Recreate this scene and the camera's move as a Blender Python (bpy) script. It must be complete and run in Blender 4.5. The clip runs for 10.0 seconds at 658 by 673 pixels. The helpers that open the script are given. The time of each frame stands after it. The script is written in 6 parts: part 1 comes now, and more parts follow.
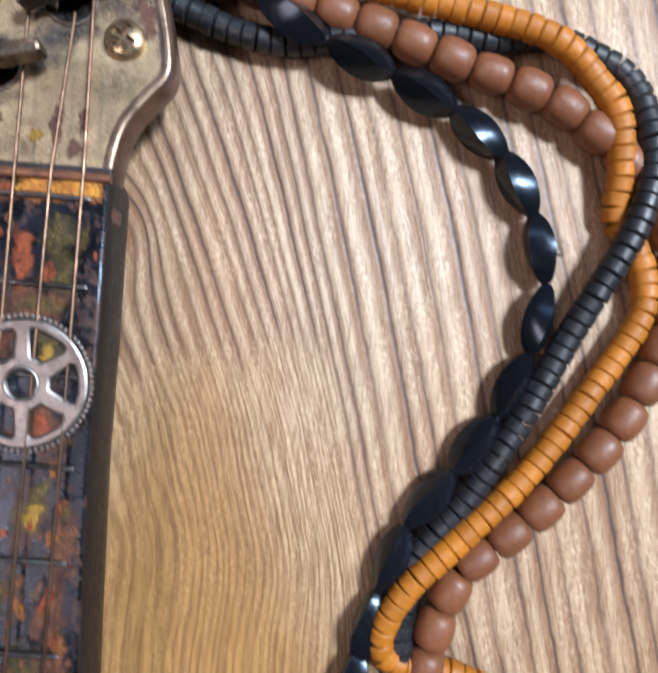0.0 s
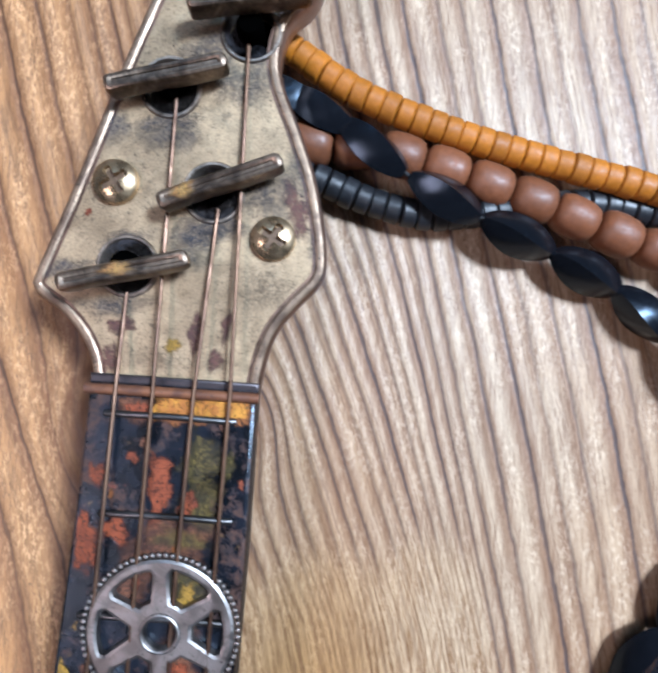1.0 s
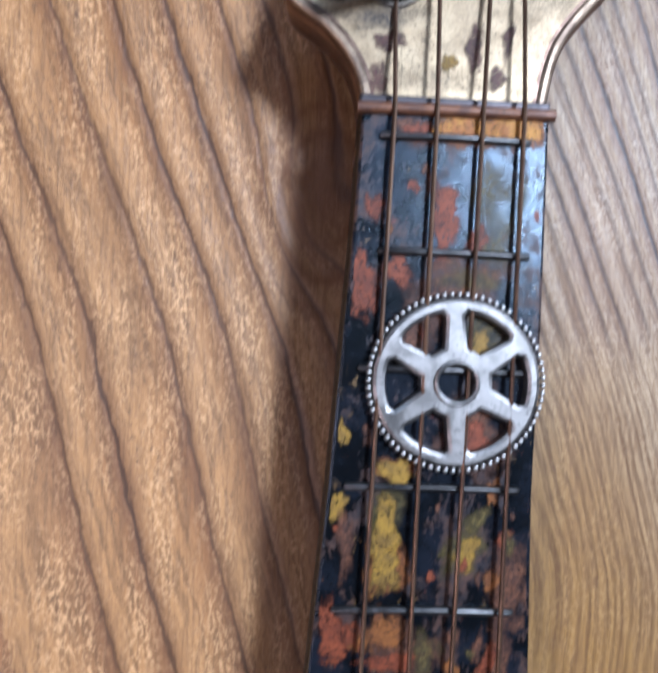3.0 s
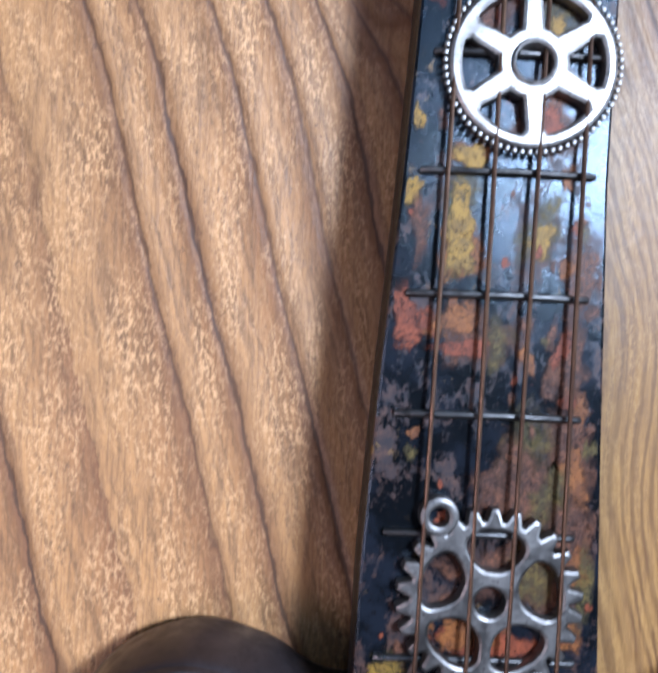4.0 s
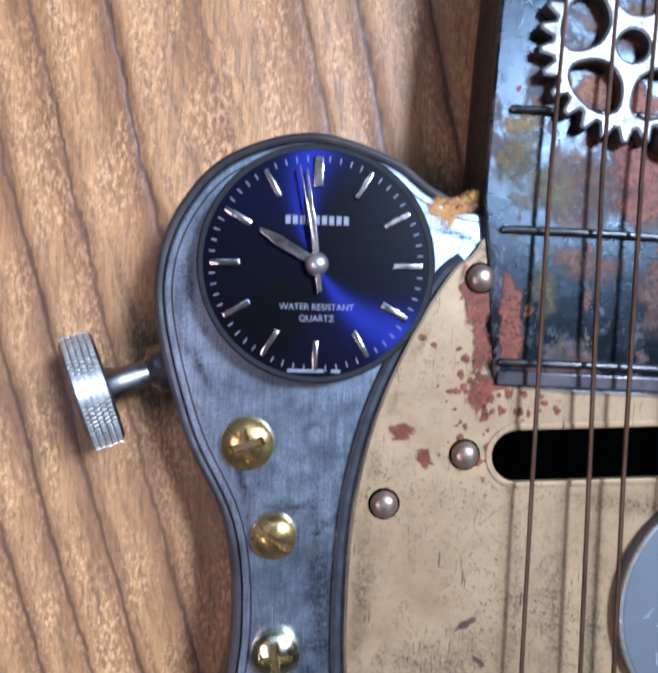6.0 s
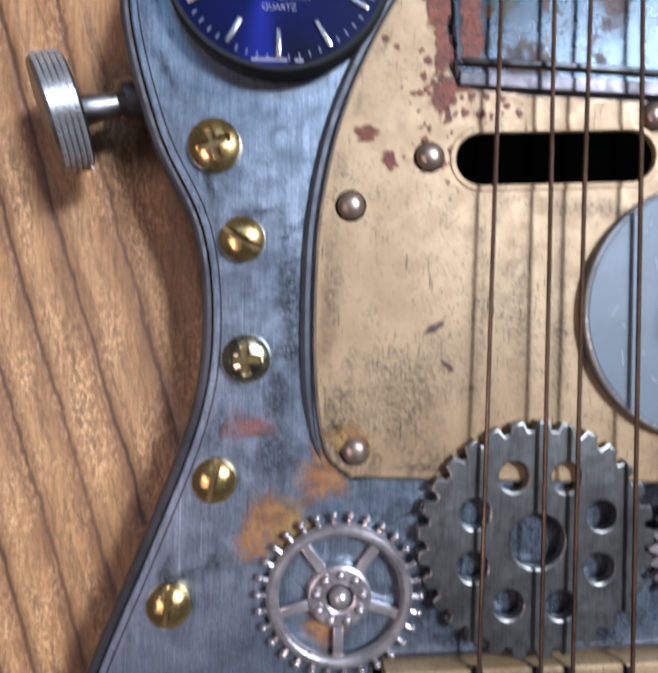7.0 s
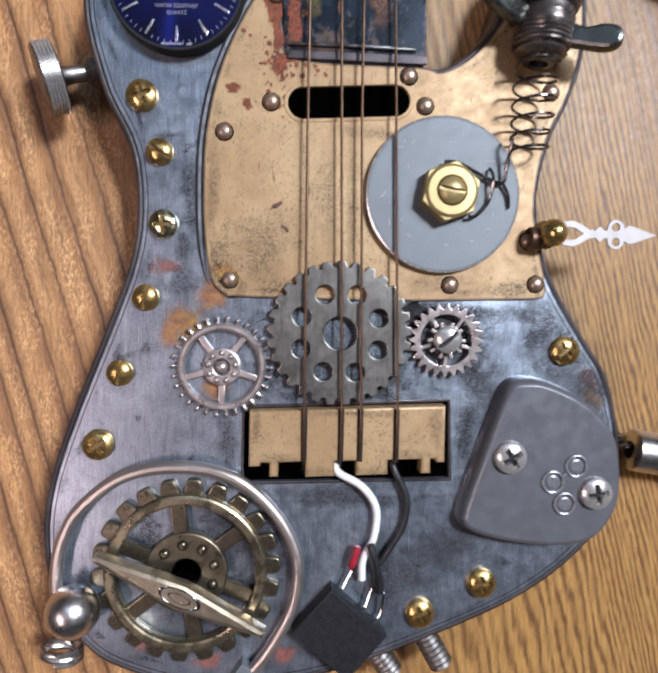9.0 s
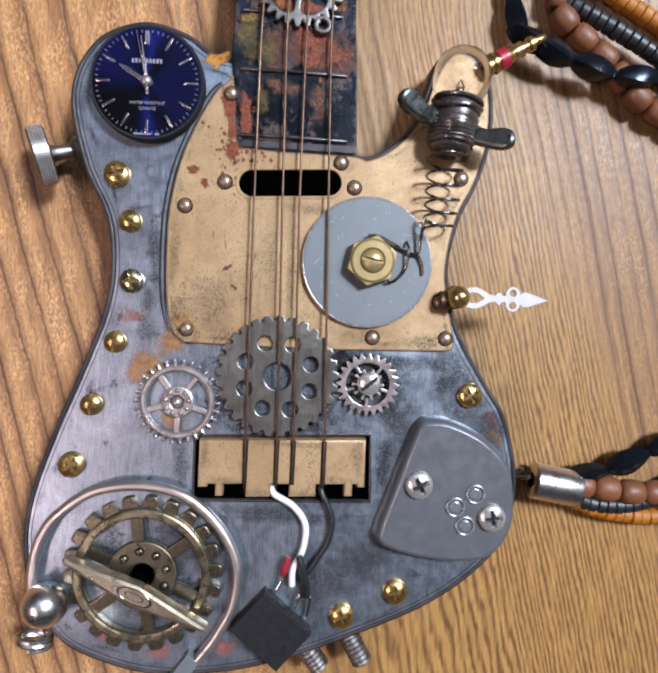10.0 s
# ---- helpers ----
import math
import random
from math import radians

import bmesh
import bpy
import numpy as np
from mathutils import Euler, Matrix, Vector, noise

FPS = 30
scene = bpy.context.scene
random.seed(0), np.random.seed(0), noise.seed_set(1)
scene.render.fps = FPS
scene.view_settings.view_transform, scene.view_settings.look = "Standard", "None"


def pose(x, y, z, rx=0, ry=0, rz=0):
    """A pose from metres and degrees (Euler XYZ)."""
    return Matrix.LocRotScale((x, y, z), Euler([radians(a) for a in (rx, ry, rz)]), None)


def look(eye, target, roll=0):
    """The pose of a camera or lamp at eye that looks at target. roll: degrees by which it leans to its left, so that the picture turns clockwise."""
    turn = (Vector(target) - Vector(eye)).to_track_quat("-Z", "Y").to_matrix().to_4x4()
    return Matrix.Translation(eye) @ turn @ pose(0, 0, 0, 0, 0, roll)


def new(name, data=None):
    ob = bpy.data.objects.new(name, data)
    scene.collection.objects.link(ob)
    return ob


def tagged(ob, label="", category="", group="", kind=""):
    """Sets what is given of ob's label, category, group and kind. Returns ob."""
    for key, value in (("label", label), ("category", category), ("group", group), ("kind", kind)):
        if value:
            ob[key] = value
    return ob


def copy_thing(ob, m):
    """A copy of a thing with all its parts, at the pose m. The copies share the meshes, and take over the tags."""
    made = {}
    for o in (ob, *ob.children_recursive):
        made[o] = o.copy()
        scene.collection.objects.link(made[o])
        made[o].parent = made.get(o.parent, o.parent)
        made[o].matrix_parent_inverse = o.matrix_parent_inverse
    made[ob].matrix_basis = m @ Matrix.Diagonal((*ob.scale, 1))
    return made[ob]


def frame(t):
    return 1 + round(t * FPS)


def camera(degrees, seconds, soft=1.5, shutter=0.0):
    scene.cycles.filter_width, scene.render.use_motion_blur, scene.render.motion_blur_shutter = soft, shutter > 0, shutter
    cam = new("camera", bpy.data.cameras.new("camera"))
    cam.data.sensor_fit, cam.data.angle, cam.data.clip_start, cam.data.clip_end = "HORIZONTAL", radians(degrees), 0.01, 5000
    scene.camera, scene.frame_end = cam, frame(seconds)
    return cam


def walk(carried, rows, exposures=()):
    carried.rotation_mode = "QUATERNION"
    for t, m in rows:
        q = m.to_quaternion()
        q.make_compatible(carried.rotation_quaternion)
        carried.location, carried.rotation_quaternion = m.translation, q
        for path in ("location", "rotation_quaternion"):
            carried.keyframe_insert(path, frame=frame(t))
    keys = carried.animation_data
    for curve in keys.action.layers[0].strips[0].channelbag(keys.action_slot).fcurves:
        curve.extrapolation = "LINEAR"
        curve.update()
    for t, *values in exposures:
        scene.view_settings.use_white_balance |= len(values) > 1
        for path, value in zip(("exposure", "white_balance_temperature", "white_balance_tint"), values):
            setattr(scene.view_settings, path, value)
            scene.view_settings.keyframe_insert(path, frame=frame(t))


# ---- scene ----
MM = 0.001
cam = camera(58.0, 10.0, soft=2.5, shutter=0.36)
# seconds, eye in millimetres, turn in degrees
ROWS = [
    (0.0, 50.04, 192.18, 123.01, -0.31, -1.72, 3.86),
    (0.5, 36.87, 216.69, 117.35, -0.29, -1.59, 4.00),
    (1.0, 21.26, 226.50, 110.47, 0.10, -1.52, 4.02),
    (1.5, 6.07, 227.85, 106.24, 0.54, -1.21, 3.65),
    (2.0, -6.22, 222.71, 101.62, 0.72, -1.93, 3.12),
    (2.5, -13.97, 207.13, 99.58, 0.62, -2.87, 2.63),
    (3.0, -19.31, 186.65, 97.55, -0.67, -2.59, 2.01),
    (3.2, -20.69, 179.03, 97.47, -1.98, -2.33, 1.64),
    (4.3, -26.37, 132.20, 98.54, -0.50, -0.20, 2.46),
    (4.5, -27.19, 124.92, 98.53, -0.76, 0.09, 2.46),
    (5.0, -36.92, 102.62, 95.78, 0.80, -1.59, 3.10),
    (5.5, -40.89, 87.04, 94.54, -1.20, -1.60, 2.79),
    (5.7, -43.11, 81.04, 95.82, -2.81, -2.50, 2.84),
    (6.8, -39.92, 42.58, 99.62, -2.80, -2.91, 2.55),
    (7.0, -37.75, 31.33, 100.61, -2.25, -3.27, 1.83),
    (7.5, -34.54, 12.56, 101.14, -2.45, -3.02, 1.07),
    (8.0, -33.15, 1.57, 118.84, -4.17, -2.89, 1.05),
    (8.5, -21.96, 3.72, 140.38, -3.67, -2.96, 1.12),
    (9.0, -13.43, 7.52, 159.27, -3.38, -3.29, 1.34),
    (9.5, -2.64, 15.12, 173.03, -3.20, -3.26, 1.78),
    (10.0, 2.38, 19.18, 185.93, -2.58, -2.91, 2.91),
]
# seconds, stops, white balance
EXPOSURES = [(0.0, -0.10, 5500, 7), (1.0, -0.05, 4980, 5), (2.0, -0.26, 4880, 5), (3.0, -0.43, 4920, 7), (4.5, -0.12, 4750, 7), (5.2, -0.13, 4600, 6), (7.0, -0.40, 5150, 8), (8.0, -0.55, 5700, 8), (9.0, -0.40, 5700, 9), (10.0, -0.28, 5600, 8)]
walk(cam, [(t, pose(x * MM, y * MM, z * MM, rx, ry, rz)) for t, x, y, z, rx, ry, rz in ROWS], EXPOSURES)

# ---- light: a window to the upper right, a ceiling lamp, an unseen dark room ----
world = bpy.data.worlds.new("room_air")
scene.world = world
world.use_nodes = True
world.node_tree.nodes["Background"].inputs[0].default_value = (0.75, 0.85, 1.0, 1)
world.node_tree.nodes["Background"].inputs[1].default_value = 0.25


def area_lamp(name, eye, target, sx, sy, watts, colour):
    data = bpy.data.lights.new(name, "AREA")
    data.shape, data.size, data.size_y, data.energy, data.color = "RECTANGLE", sx, sy, watts, colour
    ob = new(name, data)
    ob.matrix_world = look(eye, target)
    return ob


area_lamp("window_light", (-0.10, 1.34, 2.15), (0, 0.12, 0), 1.5, 0.38, 5.5, (0.60, 0.79, 1.0))
area_lamp("key_light", (1.02, 0.80, 2.04), (0, 0.1, 0), 0.36, 0.36, 98, (0.99, 0.97, 0.95))
area_lamp("side_light", (1.62, 1.05, 2.04), (0, 0.1, 0), 0.40, 0.40, 34, (0.97, 0.97, 0.99))
area_lamp("far_lamp", (-1.30, -0.42, 2.10), (0, 0.1, 0), 1.20, 0.40, 27.0, (1.0, 0.70, 0.61))

# ---- materials ----


class Nodes:
    """A short way to write a node material."""

    def __init__(self, name):
        self.mat = bpy.data.materials.new(name)
        self.mat.use_nodes = True
        self.tree = self.mat.node_tree
        self.bsdf = self.tree.nodes["Principled BSDF"]
        self.co = self.tree.nodes.new("ShaderNodeTexCoord").outputs["Object"]

    def add(self, kind):
        return self.tree.nodes.new(kind)

    def attribute(self, name):
        n = self.add("ShaderNodeAttribute")
        n.attribute_name = name
        return n.outputs["Fac"]

    def link(self, a, b):
        self.tree.links.new(a, b)

    def put(self, socket, v):
        if isinstance(v, bpy.types.NodeSocket):
            self.link(v, socket)
        elif isinstance(v, tuple):
            socket.default_value = (*v, 1) if len(v) == 3 else v
        else:
            socket.default_value = v

    def mapped(self, scale, rot=0.0, source=None):
        n = self.add("ShaderNodeMapping")
        n.inputs["Scale"].default_value = scale if isinstance(scale, tuple) else (scale, scale, scale)
        n.inputs["Rotation"].default_value[2] = radians(rot)
        self.link(source or self.co, n.inputs["Vector"])
        return n.outputs[0]

    def noise(self, per_mm, detail=4.0, rough=0.55, stretch=(1, 1, 1), rot=0.0, warp=0.0):
        n = self.add("ShaderNodeTexNoise")
        s = per_mm * 1000
        self.link(self.mapped(tuple(s * a for a in stretch), rot), n.inputs["Vector"])
        n.inputs["Scale"].default_value = 1.0
        n.inputs["Detail"].default_value = detail
        n.inputs["Roughness"].default_value = rough
        n.inputs["Distortion"].default_value = warp
        return n.outputs["Fac"]

    def step(self, v, lo, hi, to=(0.0, 1.0)):
        n = self.add("ShaderNodeMapRange")
        n.interpolation_type = "SMOOTHSTEP"
        self.put(n.inputs["Value"], v)
        n.inputs["From Min"].default_value, n.inputs["From Max"].default_value = lo, hi
        n.inputs["To Min"].default_value, n.inputs["To Max"].default_value = to
        return n.outputs[0]

    def math(self, op, a, b=0.0, c=0.0):
        n = self.add("ShaderNodeMath")
        n.operation = op
        for s, v in zip(n.inputs, (a, b, c)):
            self.put(s, v)
        return n.outputs[0]

    def mix(self, fac, a, b, blend="MIX"):
        n = self.add("ShaderNodeMix")
        n.data_type, n.blend_type = "RGBA", blend
        self.put(n.inputs[0], fac)
        self.put(n.inputs[6], a)
        self.put(n.inputs[7], b)
        return n.outputs[2]

    def bump(self, h, depth_mm, strength=1.0):
        n = self.add("ShaderNodeBump")
        n.inputs["Strength"].default_value = strength
        n.inputs["Distance"].default_value = depth_mm * MM
        self.link(h, n.inputs["Height"])
        self.link(n.outputs[0], self.bsdf.inputs["Normal"])

    def set(self, colour=None, rough=None, metal=None, **more):
        for key, v in (("Base Color", colour), ("Roughness", rough), ("Metallic", metal)):
            if v is not None:
                self.put(self.bsdf.inputs[key], v)
        for key, v in more.items():
            self.put(self.bsdf.inputs[key.replace("_", " ")], v)
        return self.mat


def worn_metal(name, light, mid, dark, rough=0.35, metal=1.0, speck=0.5, brushed=None, blotch=0.06, scratch=0.0, grit=0.0, stains=None, relief=1.0, even=0.11):
    """Metal with uneven tarnish, dark specks gathered in patches, and fine scratches."""
    n = Nodes(name)
    big = n.noise(blotch, 6, 0.62, warp=0.6)
    col = n.mix(n.step(big, 0.36, 0.64), mid, light)
    patch = n.step(n.noise(blotch * 0.9, 4, 0.6), 0.38, 0.62)
    fine = n.noise(1.5, 6, 0.75)
    specks = n.math("MULTIPLY", n.step(fine, 0.55, 0.66, (0, speck)), n.math("MULTIPLY_ADD", patch, 0.75, 0.25))
    col = n.mix(specks, col, dark)
    stain = n.noise(0.16, 7, 0.75, warp=0.5)
    col = n.mix(n.step(stain, 0.58, 0.74, (0, speck if stains is None else stains)), col, dark)
    if grit:
        col = n.mix(n.step(n.noise(2.6, 4, 0.8), 0.44, 0.66, (0, grit)), col, dark)
    if scratch:
        for rot, k in ((38, 0.09), (-52, 0.07)):
            line = n.noise(1.0, 3, 0.6, stretch=(3.0, k, 1), rot=rot)
            few = n.step(n.noise(k, 3, 0.5, rot=rot), 0.52, 0.60)
            col = n.mix(n.math("MULTIPLY", n.step(line, 0.66, 0.72, (0, scratch)), few), col, dark)
        line = n.noise(1.0, 3, 0.6, stretch=(4.0, 0.05, 1), rot=72)
        few = n.step(n.noise(0.11, 3, 0.5), 0.50, 0.60)
        col = n.mix(n.math("MULTIPLY", n.step(line, 0.64, 0.70, (0, scratch * 0.6)), few), col, tuple(min(1.0, c * 1.7) for c in light))
    spread = 0.05 if brushed is not None else even
    r = n.step(n.noise(0.35, 5, 0.65), 0.3, 0.7, (rough - spread, rough + spread))
    if brushed is not None:
        lines = n.noise(1.0, 3, 0.6, stretch=(5, 0.18, 1), rot=brushed)
        col = n.mix(n.step(lines, 0.40, 0.72, (0, 0.34)), col, dark)
        strokes = n.noise(0.30, 5, 0.7, stretch=(2.2, 0.35, 1), rot=brushed)
        col = n.mix(n.step(strokes, 0.50, 0.70, (0, 0.5)), col, tuple(c * 0.45 for c in mid))
        n.bump(lines, 0.03, 0.3)
    else:
        n.bump(n.noise(2.2, 4, 0.6), 0.04, 0.4 * relief)
    return n.set(col, r, metal)


def plain(name, colour, rough=0.5, metal=0.0, vary=0.25, scale=0.4, depth=0.03, **more):
    n = Nodes(name)
    k = n.step(n.noise(scale, 5, 0.6), 0.3, 0.7, (1 - vary, 1 + vary * 0.4))
    col = n.mix(1.0, colour, k, "MULTIPLY")
    n.bump(n.noise(scale * 5, 4, 0.6), depth, 0.4)
    return n.set(col, n.step(n.noise(scale * 2, 3), 0.3, 0.7, (rough * 0.85, min(1, rough * 1.2))), metal, **more)


def bead_material(name, base, rough, vary, metal=0.0, coat=0.0, relief=0.35):
    """Beads of one strand differ a little from one another."""
    n = Nodes(name)
    rnd = n.add("ShaderNodeObjectInfo").outputs["Random"]
    k = n.math("MULTIPLY_ADD", rnd, vary, 1 - vary * 0.5)
    col = n.mix(1.0, base, k, "MULTIPLY")
    grain = n.step(n.noise(0.8, 5, 0.65), 0.35, 0.7, (0.82, 1.08))
    col = n.mix(1.0, col, grain, "MULTIPLY")
    n.bump(n.noise(2.0, 4, 0.6), 0.05, relief)
    return n.set(col, n.step(n.noise(1.0, 3), 0.3, 0.7, (rough * 0.85, rough * 1.2)), metal, Coat_Weight=coat)


STEEL = worn_metal("blued_steel", (0.46, 0.51, 0.595), (0.32, 0.358, 0.425), (0.035, 0.038, 0.050), 0.35, 0.88, 0.6, brushed=3, scratch=0.9, stains=0.60, grit=0.45)
RIM = worn_metal("worn_rim", (0.055, 0.043, 0.044), (0.022, 0.017, 0.018), (0.012, 0.010, 0.011), 0.55, 0.3, 0.8, scratch=0.6)
NECK_SIDE = plain("dark_side", (0.013, 0.012, 0.014), 0.45, 0.1, Specular_IOR_Level=0.25)
LIP = plain("dark_lip", (0.055, 0.054, 0.062), 0.50, 0.5, 0.3)
POLISH = worn_metal("polished_ball", (0.66, 0.62, 0.60), (0.60, 0.56, 0.545), (0.2, 0.18, 0.17), 0.30, 1.0, 0.05, stains=0.0, relief=0.1, even=0.05)
STEEL_EDGE = worn_metal("dark_edge", (0.075, 0.062, 0.066), (0.04, 0.033, 0.036), (0.015, 0.013, 0.014), 0.40, 0.6, 0.5)
STAMP = plain("stamped_mark", (0.30, 0.315, 0.33), 0.55)
GUARD_EDGE = worn_metal("dark_brass_edge", (0.20, 0.13, 0.075), (0.10, 0.066, 0.042), (0.03, 0.022, 0.018), 0.45, 0.4, 0.7)
# darker brass: the shade in the screw recesses is put into this colour
RECESS_SHADE = plain("recess_shade", (0.17, 0.115, 0.045), 0.42, 0.6)
DIAL_MARK = plain("dial_mark", (0.55, 0.46, 0.43), 0.22, 1.0, 0.05)
DIAL_PRINT = plain("dial_print", (0.24, 0.235, 0.28), 0.5, 0.0, 0.05)
CHAMPAGNE = worn_metal("champagne_metal", (0.49, 0.368, 0.222), (0.32, 0.235, 0.140), (0.024, 0.019, 0.017), 0.46, 0.55, 1.0, blotch=0.12, scratch=0.6, stains=0.55, grit=0.42)
COPPER_EDGE = worn_metal("copper_edge", (0.24, 0.15, 0.11), (0.11, 0.070, 0.052), (0.03, 0.022, 0.022), 0.40, 0.8, 0.6)
PALE_SILVER = worn_metal("pale_silver", (0.56, 0.49, 0.47), (0.42, 0.36, 0.345), (0.10, 0.08, 0.07), 0.34, 0.8, 0.4)
SILVER = worn_metal("worn_silver", (0.33, 0.305, 0.29), (0.205, 0.19, 0.18), (0.04, 0.034, 0.032), 0.44, 1.0, 0.8, blotch=0.3)
CHROME = worn_metal("chrome", (0.80, 0.78, 0.76), (0.70, 0.68, 0.66), (0.3, 0.28, 0.26), 0.12, 1.0, 0.15, relief=0.15)
ZINC = worn_metal("zinc_washer", (0.150, 0.163, 0.178), (0.135, 0.148, 0.160), (0.07, 0.07, 0.075), 0.55, 0.3, 0.3, scratch=0.25, even=0.02, relief=0.5)
RIVET = worn_metal("copper_rivet", (0.40, 0.295, 0.22), (0.26, 0.18, 0.13), (0.08, 0.05, 0.04), 0.36, 0.7, 0.6, blotch=0.4)
SPROCKET = worn_metal("grey_steel", (0.24, 0.225, 0.205), (0.16, 0.148, 0.135), (0.05, 0.045, 0.04), 0.38, 0.9, 0.5, brushed=0)
BRONZE = worn_metal("antique_bronze", (0.22, 0.185, 0.13), (0.115, 0.096, 0.068), (0.03, 0.024, 0.016), 0.36, 0.9, 0.6)
GOLD = worn_metal("polished_brass", (0.55, 0.38, 0.145), (0.44, 0.28, 0.10), (0.13, 0.075, 0.03), 0.26, 0.92, 0.5, relief=0.3, blotch=0.3)
RING_WIRE = worn_metal("smooth_silver", (0.56, 0.50, 0.47), (0.50, 0.44, 0.41), (0.2, 0.17, 0.16), 0.38, 0.92, 0.2, stains=0.1, relief=0.0, even=0.05)
WING = worn_metal("dull_wing_nut", (0.15, 0.16, 0.15), (0.10, 0.105, 0.10), (0.04, 0.04, 0.04), 0.30, 0.9, 0.3, relief=0.3)
DARK_METAL = worn_metal("dark_metal", (0.20, 0.18, 0.17), (0.10, 0.09, 0.085), (0.03, 0.025, 0.025), 0.24, 0.95, 0.5)
COPPER = worn_metal("copper_string", (0.135, 0.078, 0.046), (0.085, 0.048, 0.031), (0.04, 0.025, 0.018), 0.42, 0.75, 0.4, relief=0.3)
PEG = worn_metal("worn_peg", (0.26, 0.195, 0.14), (0.075, 0.055, 0.042), (0.008, 0.007, 0.008), 0.34, 0.85, 1.0, stains=0.95, blotch=0.22, brushed=90)
COVER = plain("grey_cover", (0.125, 0.128, 0.142), 0.33, 0.3, 0.05, 0.15)
# lighter than the cover: the raised emblem's highlight is put into the colour
EMBOSS = plain("emblem_highlight", (0.20, 0.203, 0.215), 0.28, 0.4, 0.1)
NICKEL = worn_metal("bright_nickel", (0.56, 0.53, 0.51), (0.48, 0.45, 0.43), (0.2, 0.18, 0.17), 0.26, 0.65, 0.2, relief=0.2, even=0.05)
SOCKET = worn_metal("brown_grey_socket", (0.22, 0.19, 0.18), (0.11, 0.094, 0.088), (0.04, 0.033, 0.03), 0.30, 0.8, 0.4, relief=0.3)
BLACK = plain("black_plastic", (0.010, 0.010, 0.012), 0.6, 0, 0.3, 0.6, Specular_IOR_Level=0.3)
# near-black without gloss: painted in for the shade in hollows and creases
SHADE_BLACK = plain("shade_black", (0.0006, 0.0006, 0.0006), 0.9, Specular_IOR_Level=0.0)
WIRE_WHITE = plain("white_wire", (0.75, 0.73, 0.72), 0.4, 0, 0.1)
WIRE_BLACK = plain("black_wire", (0.015, 0.015, 0.017), 0.4)
RED_CAP = plain("red_sleeve", (0.30, 0.010, 0.028), 0.4)
IVORY = plain("white_hand", (0.45, 0.42, 0.41), 0.5, 0.1, 0.12)
ORANGE_BEAD = bead_material("orange_bead", (0.375, 0.130, 0.003), 0.55, 0.3)
BROWN_BEAD = bead_material("brown_bead", (0.168, 0.061, 0.024), 0.50, 0.3)
BLACK_BEAD = bead_material("black_disc_bead", (0.013, 0.014, 0.017), 0.42, 0.4)
HEMATITE = bead_material("hematite", (0.006, 0.007, 0.010), 0.21, 0.2, 0.15, 0.0, 0.0)
HEMATITE.node_tree.nodes["Principled BSDF"].inputs["Specular Tint"].default_value = (0.62, 0.78, 1.0, 1)


def brass_plate_material():
    """Matt brass, rubbed and dirty: speckles in clouds, short scratches, faint brown staining."""
    n = Nodes("antique_brass_plate")
    col = n.mix(n.step(n.noise(0.05, 5, 0.6, warp=0.4), 0.36, 0.64), (0.32, 0.204, 0.099), (0.41, 0.279, 0.143))
    col = n.mix(n.step(n.noise(0.45, 6, 0.75), 0.50, 0.68, (0, 0.35)), col, (0.22, 0.135, 0.07))
    cloud = n.step(n.noise(0.055, 6, 0.65, warp=0.6), 0.42, 0.62)
    specks = n.math("MULTIPLY", n.step(n.noise(1.9, 6, 0.8), 0.54, 0.62), n.math("MULTIPLY_ADD", cloud, 0.72, 0.20))
    col = n.mix(specks, col, (0.06, 0.042, 0.03))
    for rot, k, lo in ((38, 0.20, 0.52), (-52, 0.18, 0.54), (75, 0.22, 0.58), (-20, 0.24, 0.56)):
        line = n.noise(1.0, 2, 0.5, stretch=(3.6, k, 1), rot=rot)
        few = n.step(n.noise(0.13, 4, 0.6, rot=rot), lo, lo + 0.08)
        col = n.mix(n.math("MULTIPLY", n.step(line, 0.64, 0.70, (0, 0.85)), few), col, (0.05, 0.035, 0.026))
    n.bump(n.noise(1.9, 5, 0.7), 0.05, 0.4)
    return n.set(col, n.step(n.noise(0.4, 5, 0.65), 0.3, 0.7, (0.44, 0.58)), 0.3)


BRASS_PLATE = brass_plate_material()


